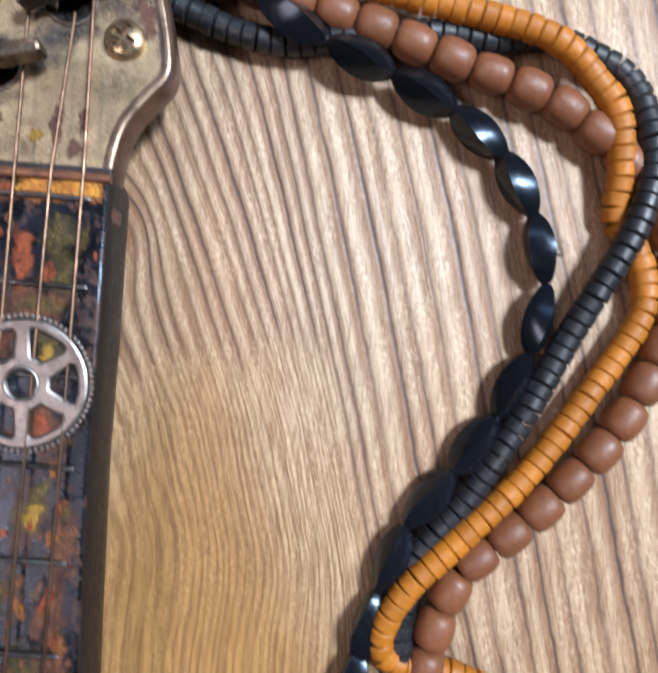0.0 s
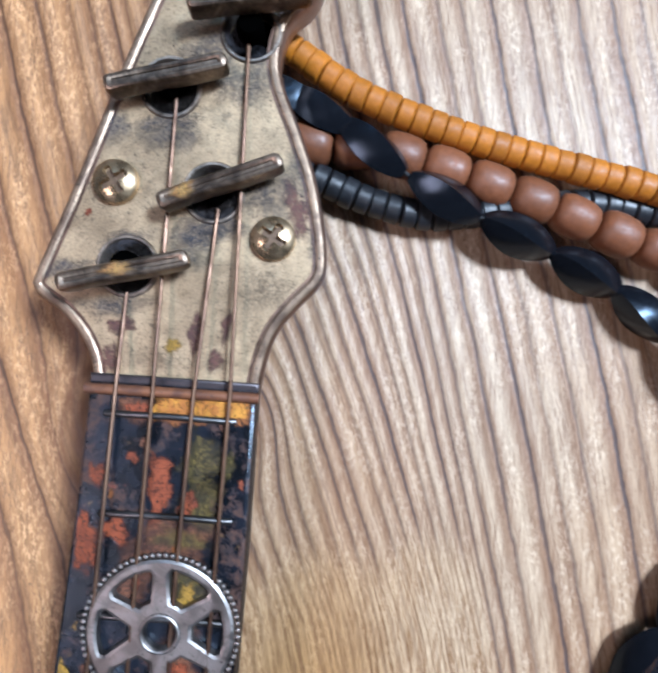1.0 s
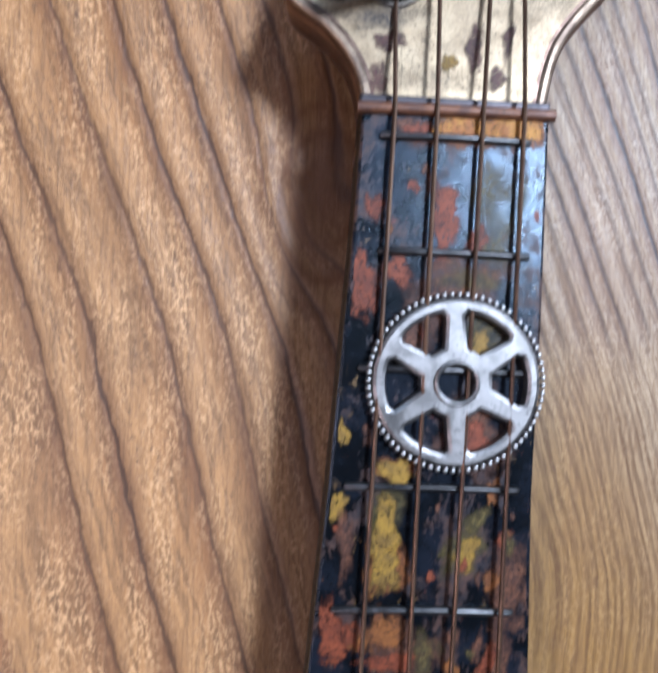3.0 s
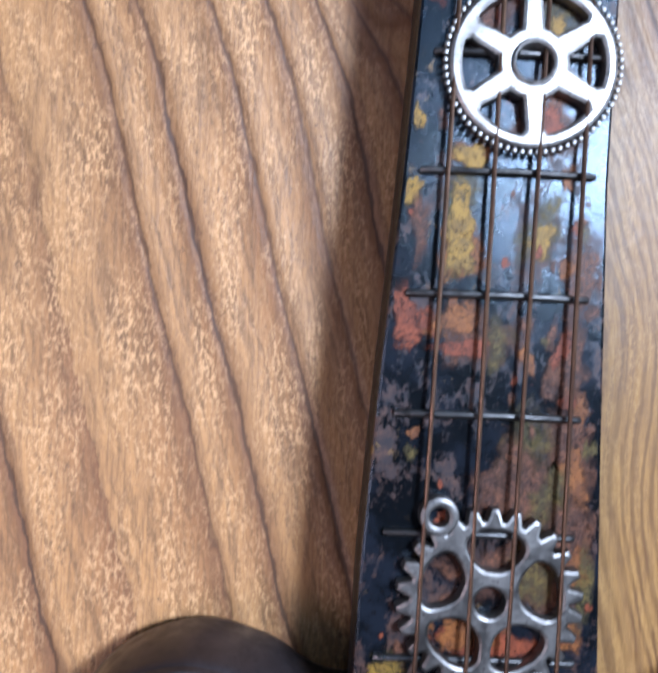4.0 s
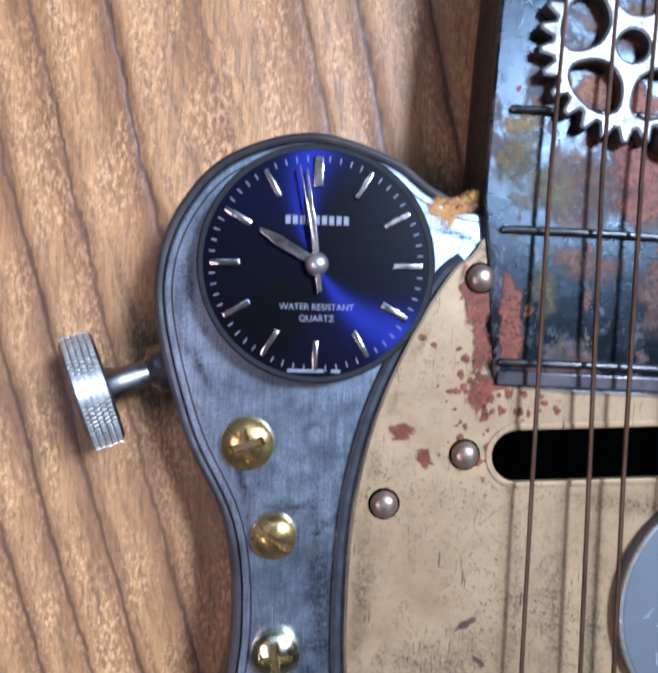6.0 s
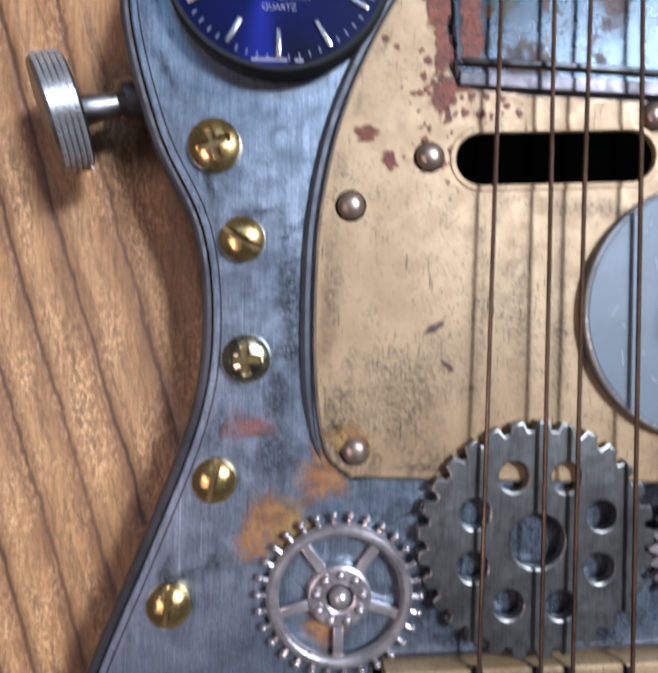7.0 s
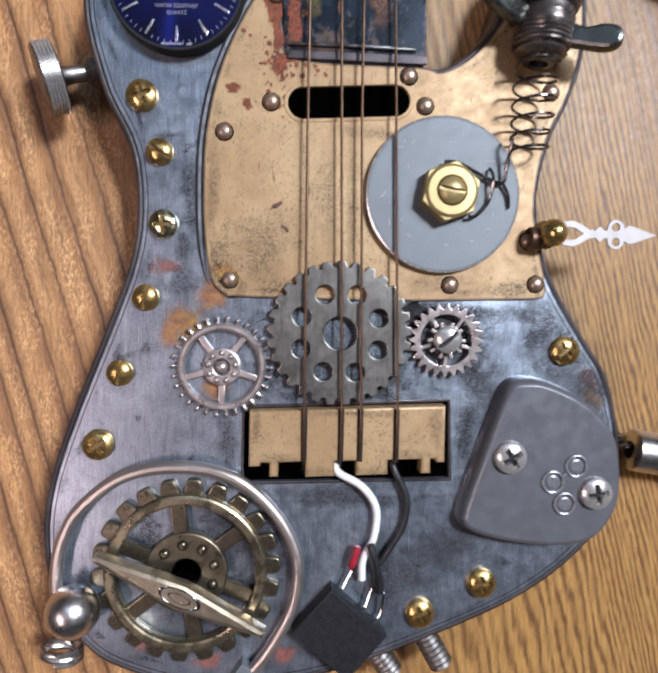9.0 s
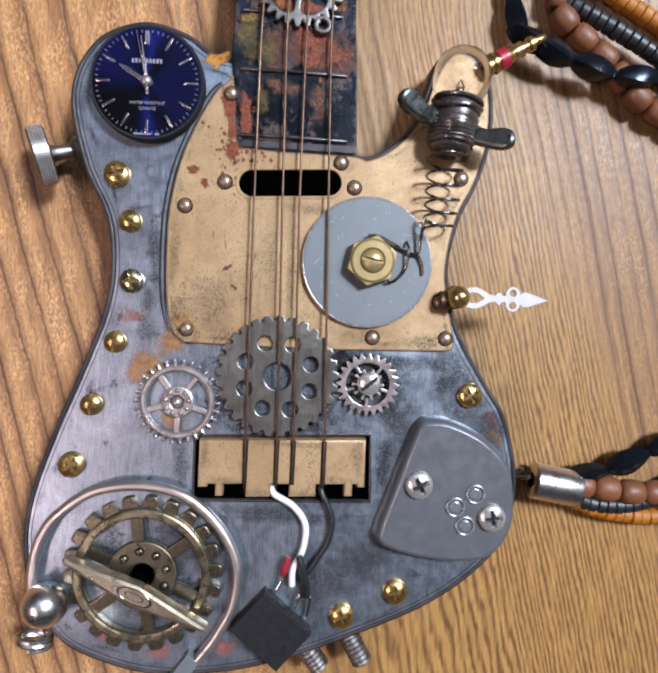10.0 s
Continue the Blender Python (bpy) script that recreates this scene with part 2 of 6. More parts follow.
def neck_material():
    """Dark steel, smooth where bare, under broad rubbed-off rust and traces of ochre and red paint."""
    n = Nodes("neck_paint")
    rust = n.step(n.noise(0.10, 10, 0.80, stretch=(1.1, 0.8, 1), warp=0.15), 0.51, 0.57)
    ochre = n.step(n.noise(0.17, 10, 0.84, stretch=(1.2, 0.8, 1), warp=0.2), 0.61, 0.65)
    red = n.step(n.noise(0.22, 10, 0.84, warp=0.2), 0.63, 0.66)
    base = n.mix(n.step(n.noise(0.14, 6, 0.65), 0.40, 0.62), (0.005, 0.006, 0.008), (0.016, 0.019, 0.028))
    base = n.mix(rust, base, n.mix(n.step(n.noise(0.6, 6, 0.75), 0.38, 0.62), (0.024, 0.014, 0.013), (0.078, 0.036, 0.021)))
    base = n.mix(ochre, base, (0.19, 0.105, 0.026))
    base = n.mix(red, base, (0.22, 0.060, 0.032))
    base = n.mix(n.step(n.noise(0.9, 7, 0.8), 0.54, 0.65, (0, 0.85)), base, (0.010, 0.009, 0.010))
    bare = n.math("SUBTRACT", 1.0, n.math("MAXIMUM", rust, n.math("MAXIMUM", ochre, red)))
    n.bump(n.noise(0.9, 7, 0.75), 0.12, 0.35)
    return n.set(base, n.math("MULTIPLY_ADD", bare, -0.36, 0.56), n.math("MULTIPLY", bare, 0.3), Specular_IOR_Level=0.44, Specular_Tint=(0.72, 0.86, 1.0))


def paint_material(name, light, dark, cover=1.0, hard=0.08, dots=0.0):
    """Ragged dabs of paint: the attribute 'rim' goes from 0 in the middle to 1 at the edge."""
    n = Nodes(name)
    rim = n.attribute("rim")
    ragged = n.math("ADD", n.math("MULTIPLY", n.math("POWER", rim, 1.4), 0.46), n.noise(0.24, 9, 0.74, warp=0.5))
    alpha = n.step(ragged, 0.74 - hard, 0.74 + hard, (cover, 0.0))
    worn = n.step(n.noise(1.4, 6, 0.78), 0.50, 0.64, (1.0, 0.25))
    if dots:
        worn = n.math("MULTIPLY", worn, n.step(n.noise(2.0, 6, 0.82), 0.43, 0.57, (1.0 - dots, 1.0)))
    col = n.mix(n.step(n.noise(0.5, 6, 0.7), 0.38, 0.62), dark, light)
    col = n.mix(n.step(n.noise(2.2, 5, 0.75), 0.56, 0.66, (0, 0.8)), col, (0.02, 0.015, 0.012))
    n.bump(n.noise(1.2, 4, 0.6), 0.08, 0.6)
    return n.set(col, 0.55, 0.0, Specular_IOR_Level=0.3, Alpha=n.math("MULTIPLY", alpha, worn))


NECK = neck_material()
PAINT_RED = paint_material("red_paint", (0.215, 0.052, 0.019), (0.12, 0.030, 0.013))
PAINT_YELLOW = paint_material("ochre_paint", (0.31, 0.18, 0.022), (0.17, 0.10, 0.020))
PAINT_ORANGE = paint_material("orange_paint", (0.22, 0.080, 0.018), (0.12, 0.044, 0.016))
PAINT_AMBER = paint_material("amber_paint", (0.50, 0.235, 0.030), (0.32, 0.12, 0.022), 1.0, 0.12)
PAINT_BLACK = paint_material("black_smudge", (0.03, 0.03, 0.035), (0.015, 0.015, 0.018), 0.70, 0.22, 0.75)
DARK_FILM = paint_material("dark_film", (0.050, 0.050, 0.060), (0.030, 0.027, 0.030), 0.80, 0.40, 0.45)
GRIME = paint_material("grime", (0.045, 0.036, 0.03), (0.025, 0.02, 0.018), 0.46, 0.36, 0.92)
PAINT_BROWN = paint_material("brown_stain", (0.12, 0.055, 0.040), (0.07, 0.035, 0.03), 0.9, 0.12)
RED_SMEAR = paint_material("red_smear", (0.34, 0.12, 0.09), (0.22, 0.08, 0.06), 0.65, 0.2)
OCHRE_SMEAR = paint_material("ochre_smear", (0.40, 0.24, 0.07), (0.30, 0.15, 0.05), 0.75, 0.22)
ORANGE_SMEAR = paint_material("orange_smear", (0.40, 0.19, 0.06), (0.28, 0.11, 0.04), 0.75, 0.22)


def dial_material():
    """Blue sunray dial: brushing that runs out from the middle."""
    n = Nodes("blue_sunray_dial")
    t = n.add("ShaderNodeTangent")
    t.direction_type, t.axis = "RADIAL", "Z"
    n.link(t.outputs[0], n.bsdf.inputs["Tangent"])
    return n.set((0.0065, 0.0075, 0.078), 0.21, 1.0, Anisotropic=0.95, Anisotropic_Rotation=0.0, Coat_Weight=0.28, Coat_Roughness=0.35)


DIAL = dial_material()


def glass_material():
    """Thin clear glass: straight through, with a mirror sheen that grows towards the edge."""
    n = Nodes("clear_glass")
    through_it, sheen, both, edge = (n.add("ShaderNode" + k) for k in ("BsdfTransparent", "BsdfGlossy", "MixShader", "Fresnel"))
    through_it.inputs["Color"].default_value = (0.93, 0.92, 0.91, 1)
    sheen.inputs["Roughness"].default_value = 0.06
    edge.inputs["IOR"].default_value = 1.3
    n.link(edge.outputs[0], both.inputs[0])
    n.link(through_it.outputs[0], both.inputs[1])
    n.link(sheen.outputs[0], both.inputs[2])
    n.link(both.outputs[0], n.tree.nodes["Material Output"].inputs["Surface"])
    return n.mat


GLASS = glass_material()


def wood_material():
    """Brushed softwood: the attribute 'ring' counts the year rings across the board."""
    n = Nodes("brushed_wood")
    ring = n.attribute("ring")
    gap = n.attribute("gap")
    force = n.attribute("force")
    fibre = n.noise(1.0, 5, 0.65, stretch=(1.6, 0.12, 1), rot=15)
    run = n.math("ADD", ring, n.math("MULTIPLY", n.math("SUBTRACT", n.noise(0.22, 4, 0.6, stretch=(1, 0.35, 1), rot=15), 0.5), 0.20))
    run = n.math("ADD", run, n.math("MULTIPLY", n.math("SUBTRACT", n.noise(0.7, 4, 0.65, stretch=(1, 0.3, 1), rot=15), 0.5), 0.16))
    ph = n.math("FRACT", run)
    near = n.math("MULTIPLY", n.math("MINIMUM", ph, n.math("SUBTRACT", 1.0, ph)), gap)
    core = n.math("MULTIPLY", n.step(near, 0.10, 0.60, (1.0, 0.0)), force)
    both = n.add("ShaderNodeCombineXYZ")
    n.link(n.math("MULTIPLY", run, 7.5), both.inputs[0])
    split = n.add("ShaderNodeSeparateXYZ")
    n.link(n.co, split.inputs[0])
    n.link(n.math("MULTIPLY", split.outputs[1], 45.0), both.inputs[1])
    streak = n.add("ShaderNodeTexNoise")
    n.link(both.outputs[0], streak.inputs["Vector"])
    streak.inputs["Scale"].default_value, streak.inputs["Detail"].default_value, streak.inputs["Roughness"].default_value = 1.0, 5.0, 0.65
    streak = streak.outputs["Fac"]
    calm = n.attribute("calm")
    late = n.math("MULTIPLY", n.math("POWER", ph, 1.9), n.math("MULTIPLY_ADD", calm, -0.85, 1.0))
    # fair wood to the upper right, with window glare put into its colour
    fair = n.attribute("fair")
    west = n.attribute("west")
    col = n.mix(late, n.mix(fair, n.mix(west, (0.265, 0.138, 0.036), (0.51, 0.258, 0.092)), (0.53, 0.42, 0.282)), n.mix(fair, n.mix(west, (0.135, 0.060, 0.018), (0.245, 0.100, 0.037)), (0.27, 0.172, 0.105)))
    fine = n.attribute("fine")
    plain_wood = n.math("SUBTRACT", n.math("MULTIPLY_ADD", fine, -0.5, 1.0), n.math("MULTIPLY", fair, 0.38))
    tight = n.math("FRACT", n.math("ADD", n.math("MULTIPLY", run, 2.3), n.math("MULTIPLY", n.noise(0.11, 4, 0.6, stretch=(1, 0.16, 1), rot=15), 2.2)))
    tight = n.math("MULTIPLY", n.step(n.math("ABSOLUTE", n.math("SUBTRACT", tight, 0.5)), 0.12, 0.46), n.step(n.noise(0.30, 4, 0.65, stretch=(1, 0.12, 1), rot=15), 0.32, 0.56, (0.25, 1.0)))
    tone = n.noise(0.014, 3, 0.5)
    col = n.mix(n.step(tone, 0.35, 0.65, (0.0, 0.5)), col, (0.36, 0.20, 0.085))
    col = n.mix(n.step(fibre, 0.42, 0.68, (0, 0.62)), col, (0.165, 0.086, 0.040))
    col = n.mix(n.math("MULTIPLY", n.step(streak, 0.47, 0.62, (0, 0.55)), n.math("MULTIPLY_ADD", calm, 0.8, 1.0)), col, (0.135, 0.068, 0.030))
    flecks = n.noise(0.75, 6, 0.78, stretch=(2.0, 0.8, 1), rot=15)
    col = n.mix(n.math("MULTIPLY", n.math("MULTIPLY", plain_wood, n.step(flecks, 0.53, 0.63, (0, 0.80))), n.step(n.noise(0.07, 4, 0.6, stretch=(1.6, 0.5, 1), rot=15), 0.42, 0.60, (0.25, 1.0))), col, (0.14, 0.075, 0.04))
    pale = n.noise(0.9, 5, 0.78, stretch=(1.8, 0.8, 1), rot=15)
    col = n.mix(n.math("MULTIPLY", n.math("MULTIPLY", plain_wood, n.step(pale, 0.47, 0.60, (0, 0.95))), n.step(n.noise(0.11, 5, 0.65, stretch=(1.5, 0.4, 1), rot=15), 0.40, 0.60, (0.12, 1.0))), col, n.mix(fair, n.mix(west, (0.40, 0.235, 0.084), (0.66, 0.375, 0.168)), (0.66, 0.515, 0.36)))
    col = n.mix(n.math("MULTIPLY", fine, 0.60), col, (0.46, 0.258, 0.070))
    col = n.mix(n.math("MULTIPLY", n.math("MAXIMUM", fine, n.math("MULTIPLY", calm, 0.55)), n.math("MULTIPLY", tight, 0.95)), col, (0.092, 0.040, 0.013))
    col = n.mix(n.math("MULTIPLY", fine, n.step(fibre, 0.40, 0.66, (0, 0.5))), col, (0.17, 0.080, 0.026))
    col = n.mix(n.math("MULTIPLY", n.attribute("knot"), 0.85), col, (0.15, 0.060, 0.020))
    soft = n.math("MULTIPLY", n.step(near, 0.3, 3.2, (0.66, 0.0)), force)
    col = n.mix(soft, col, (0.16, 0.072, 0.032))
    col = n.mix(core, col, n.mix(fair, (0.078, 0.036, 0.017), (0.065, 0.043, 0.038)))
    n.bump(n.math("ADD", n.math("ADD", fibre, n.math("MULTIPLY", streak, -1.0)), n.math("MULTIPLY", flecks, -0.6)), 0.18, 0.6)
    return n.set(col, n.step(n.noise(0.5, 4), 0.3, 0.7, (0.42, 0.58)), 0.0, Specular_IOR_Level=0.35, Coat_Weight=0.19, Coat_Roughness=0.40)


WOOD = wood_material()
# dark grey, so that the unseen room gives dark reflections and little fill
WALL_PAINT = plain("room_paint", (0.15, 0.145, 0.14), 0.85, 0, 0.05, 0.002)

# ---- mesh helpers, all lengths in millimetres ----


def mesh_object(name, verts, faces, material, smooth=False):
    me = bpy.data.meshes.new(name)
    me.from_pydata([(x * MM, y * MM, z * MM) for x, y, z in verts], [], faces)
    me.materials.append(material)
    if smooth:
        me.polygons.foreach_set("use_smooth", [True] * len(me.polygons))
    me.update()
    return new(name, me)


def sharp_normals(me, angle=40):
    """Smooth shading that keeps edges over the angle."""
    bm = bmesh.new()
    bm.from_mesh(me)
    bmesh.ops.recalc_face_normals(bm, faces=bm.faces)
    for f in bm.faces:
        f.smooth = True
    for e in bm.edges:
        if len(e.link_faces) == 2:
            a = e.calc_face_angle(0)
            flat = max(f.normal.z for f in e.link_faces) > 0.9995
            e.smooth = a < radians(angle) and not (flat and a > radians(6))
    bm.to_mesh(me)
    bm.free()


def part(name, data, material, parent, label="", at=None, angle=40):
    """One mesh, (verts, faces) in millimetres, under a thing or a part."""
    ob = mesh_object(name, *data, material)
    sharp_normals(ob.data, angle)
    ob.parent = parent
    if at is not None:
        ob.matrix_basis = at
    return tagged(ob, label)


def again(ob, at):
    """A further part on the same mesh, with its sub-parts."""
    return copy_thing(ob, at)


def thing(name, label, category, group="", at=(0, 0, 0)):
    ob = new(name)
    ob.empty_display_size = 0.01
    ob.location = [a * MM for a in at]
    return tagged(ob, label, category, group)


def place(x, y, z=0.0, rz=0.0, rx=0.0, ry=0.0):
    return pose(x * MM, y * MM, z * MM, rx, ry, rz)


def join(*pieces):
    verts, faces = [], []
    for v, f in pieces:
        k = len(verts)
        verts += list(v)
        faces += [tuple(i + k for i in q) for q in f]
    return verts, faces


def shifted(data, x=0.0, y=0.0, z=0.0, turn=0.0, m=None):
    m = m or Matrix.Translation((x, y, z)) @ Matrix.Rotation(radians(turn), 4, "Z")
    return [tuple(m @ Vector(v)) for v in data[0]], data[1]


def spline(points, n=6, closed=True):
    """A smooth line through the points."""
    p = [Vector(q) for q in points]
    out, count = [], len(p)
    for i in range(count if closed else count - 1):
        if closed:
            a, b, c, d = p[i - 1], p[i], p[(i + 1) % count], p[(i + 2) % count]
        else:
            a, b, c, d = p[max(i - 1, 0)], p[i], p[i + 1], p[min(i + 2, count - 1)]
        for k in range(n):
            t = k / n
            out.append(0.5 * (2 * b + (c - a) * t + (2 * a - 5 * b + 4 * c - d) * t * t + (3 * b - a - 3 * c + d) * t ** 3))
    if not closed:
        out.append(p[-1])
    return [tuple(v) for v in out]


def circle(r, n=32, x=0.0, y=0.0, a0=0.0):
    return [(x + r * math.cos(math.tau * i / n + a0), y + r * math.sin(math.tau * i / n + a0)) for i in range(n)]


def ccw(loop):
    s = sum(loop[i - 1][0] * loop[i][1] - loop[i][0] * loop[i - 1][1] for i in range(len(loop)))
    return loop if s > 0 else loop[::-1]


def inset(loop, d):
    """A closed loop, counter-clockwise, moved inwards by d."""
    out, n = [], len(loop)
    for i in range(n):
        a, b, c = Vector(loop[i - 1]), Vector(loop[i]), Vector(loop[(i + 1) % n])
        u, v = (b - a), (c - b)
        if u.length < 1e-6 or v.length < 1e-6:
            out.append(tuple(b))
            continue
        u.normalize(), v.normalize()
        n1, n2 = Vector((-u.y, u.x)), Vector((-v.y, v.x))
        m = n1 + n2
        m = m / max(m.length_squared, 0.4) * 2 if m.length > 1e-4 else n1
        out.append(tuple(b + m * d))
    return out


def plate(loops, z0, z1, bevel=0.3, bottom=False):
    """A flat piece with holes: loops[0] is the outline, the others are holes; the upper edges are bevelled."""
    bm = bmesh.new()
    tops, bottoms = [], []
    for k, loop in enumerate(loops):
        loop = ccw([tuple(q[:2]) for q in loop])
        d = bevel if k == 0 else -bevel
        steps = [(z0, 0.0), (z1 - bevel, 0.0), (z1 - bevel * 0.3, d * 0.3), (z1, d)] if bevel else [(z0, 0.0), (z1, 0.0)]
        rings = [[bm.verts.new((x, y, z)) for x, y in (inset(loop, o) if o else loop)] for z, o in steps]
        n = len(loop)
        for a, b in zip(rings, rings[1:]):
            for i in range(n):
                q = (a[i], a[(i + 1) % n], b[(i + 1) % n], b[i])
                bm.faces.new(q if k == 0 else q[::-1])
        tops.append([bm.edges.get((rings[-1][i], rings[-1][(i + 1) % n])) for i in range(n)])
        bottoms.append([bm.edges.get((rings[0][i], rings[0][(i + 1) % n])) for i in range(n)])
    bmesh.ops.triangle_fill(bm, use_beauty=True, edges=[e for t in tops for e in t], normal=(0, 0, 1))
    if bottom:
        bmesh.ops.triangle_fill(bm, use_beauty=True, edges=[e for t in bottoms for e in t], normal=(0, 0, -1))
    bm.verts.index_update()
    data = [tuple(v.co) for v in bm.verts], [tuple(v.index for v in f.verts) for f in bm.faces]
    bm.free()
    return data


def lathe(profile, n=32):
    """A body turned round z from (radius, height) pairs."""
    verts, faces, rows = [], [], []
    for r, z in profile:
        if r < 1e-6:
            rows.append([len(verts)])
            verts.append((0, 0, z))
        else:
            rows.append(list(range(len(verts), len(verts) + n)))
            verts += [(r * math.cos(math.tau * i / n), r * math.sin(math.tau * i / n), z) for i in range(n)]
    for a, b in zip(rows, rows[1:]):
        for i in range(n):
            j = (i + 1) % n
            if len(a) == 1 and len(b) > 1:
                faces.append((a[0], b[j], b[i]))
            elif len(b) == 1 and len(a) > 1:
                faces.append((a[i], a[j], b[0]))
            elif len(a) > 1:
                faces.append((a[i], a[j], b[j], b[i]))
    return verts, faces


def tube(points, radius, n=10, ends=True):
    """A round wire along the points; radius is a number or one for each point."""
    p = [Vector(q) for q in points]
    rad = radius if isinstance(radius, (list, tuple)) else [radius] * len(p)
    verts, faces = [], []
    side = None
    for i, q in enumerate(p):
        t = (p[min(i + 1, len(p) - 1)] - p[max(i - 1, 0)]).normalized()
        if side is None:
            side = t.orthogonal().normalized()
        side = (side - t * side.dot(t)).normalized()
        up = t.cross(side)
        verts += [tuple(q + (side * math.cos(math.tau * k / n) + up * math.sin(math.tau * k / n)) * rad[i]) for k in range(n)]
    for i in range(len(p) - 1):
        for k in range(n):
            l = (k + 1) % n
            faces.append((i * n + k, i * n + l, (i + 1) * n + l, (i + 1) * n + k))
    if ends:
        faces.append(tuple(range(n))[::-1])
        faces.append(tuple(range((len(p) - 1) * n, len(p) * n)))
    return verts, faces


def torus(R, r, n=64, k=12, x=0.0, y=0.0, z=0.0, squash=1.0):
    verts = [(x + (R + r * math.cos(b)) * math.cos(a), y + (R + r * math.cos(b)) * math.sin(a), z + squash * r * math.sin(b))
             for a in (math.tau * i / n for i in range(n)) for b in (math.tau * j / k for j in range(k))]
    faces = [(i * k + j, ((i + 1) % n) * k + j, ((i + 1) % n) * k + (j + 1) % k, i * k + (j + 1) % k) for i in range(n) for j in range(k)]
    return verts, faces


def ball(r, x=0.0, y=0.0, z=0.0, n=12, squash=1.0):
    prof = [(r * math.sin(math.pi * i / (n // 2)), -r * squash * math.cos(math.pi * i / (n // 2))) for i in range(n // 2 + 1)]
    prof[0], prof[-1] = (0, -r * squash), (0, r * squash)
    return shifted(lathe(prof, n), x, y, z)


def block(x0, x1, y0, y1, z0, z1, bevel=0.3):
    return plate([[(x0, y0), (x1, y0), (x1, y1), (x0, y1)]], z0, z1, bevel, True)


def dab(cx, cy, rx, ry, z, seed, turn=0.0, n=40):
    """A thin, uneven patch of paint, with its rim as an attribute."""
    rng = random.Random(seed)
    ph = [rng.uniform(0, math.tau) for _ in range(6)]
    verts, rim, faces = [(cx, cy, z)], [0.0], []
    c, s = math.cos(radians(turn)), math.sin(radians(turn))
    for ring in (0.35, 0.7, 1.0):
        for i in range(n):
            a = math.tau * i / n
            w = 1 + 0.16 * math.sin(2 * a + ph[0]) + 0.12 * math.sin(3 * a + ph[1]) + 0.10 * math.sin(5 * a + ph[2]) + 0.06 * math.sin(9 * a + ph[3])
            x, y = rx * ring * w * math.cos(a), ry * ring * w * math.sin(a)
            verts.append((cx + x * c - y * s, cy + x * s + y * c, z))
            rim.append(ring)
    for i in range(n):
        j = (i + 1) % n
        faces.append((0, 1 + i, 1 + j))
        for r in range(2):
            faces.append((1 + r * n + i, 1 + (r + 1) * n + i, 1 + (r + 1) * n + j, 1 + r * n + j))
    return verts, faces, rim


def paint_dab(material, parent, cx, cy, rx, ry, z, seed, turn=0.0, label="", bounds=None):
    v, f, rim = dab(cx, cy, rx, ry, z, seed, turn)
    if bounds:
        v = [bounds(*q) for q in v]
    ob = mesh_object("paint_dab", v, f, material)
    ob.data.attributes.new("rim", "FLOAT", "POINT").data.foreach_set("value", rim)
    ob.parent = parent
    return tagged(ob, label)


# ---- the setting ----


def logistic(v):
    return 1 / (1 + np.exp(-np.clip(v, -50, 50)))


# how far a grain line has wandered sideways, against its place at y = 200
SWAY_Y = np.array([-500, -100, 60, 100, 131, 157, 178, 193, 200, 209, 224, 238, 254, 300, 700])
SWAY_X = np.array([199, 85, 39.5, 27.8, 19.4, 12.6, 7.8, 3.4, 0, -4, -9.8, -15.4, -20.2, -33, -141])
# dark grain lines, at y = 200: wide and uneven on one side of the knot, narrow on the other
WIDE_LINES = [-137, -129, -120.5, -111, -99, -84, -67.5, -58.7, -46.5, -37, -28.2, -19.5, -12, -5, 1]


def sway(y):
    """The sideways wandering of the grain, smoothed along the board."""
    total = 0
    for d in (-9, -4.5, 0, 4.5, 9):
        total = total + np.interp(y + d, SWAY_Y, SWAY_X)
    return total / 5


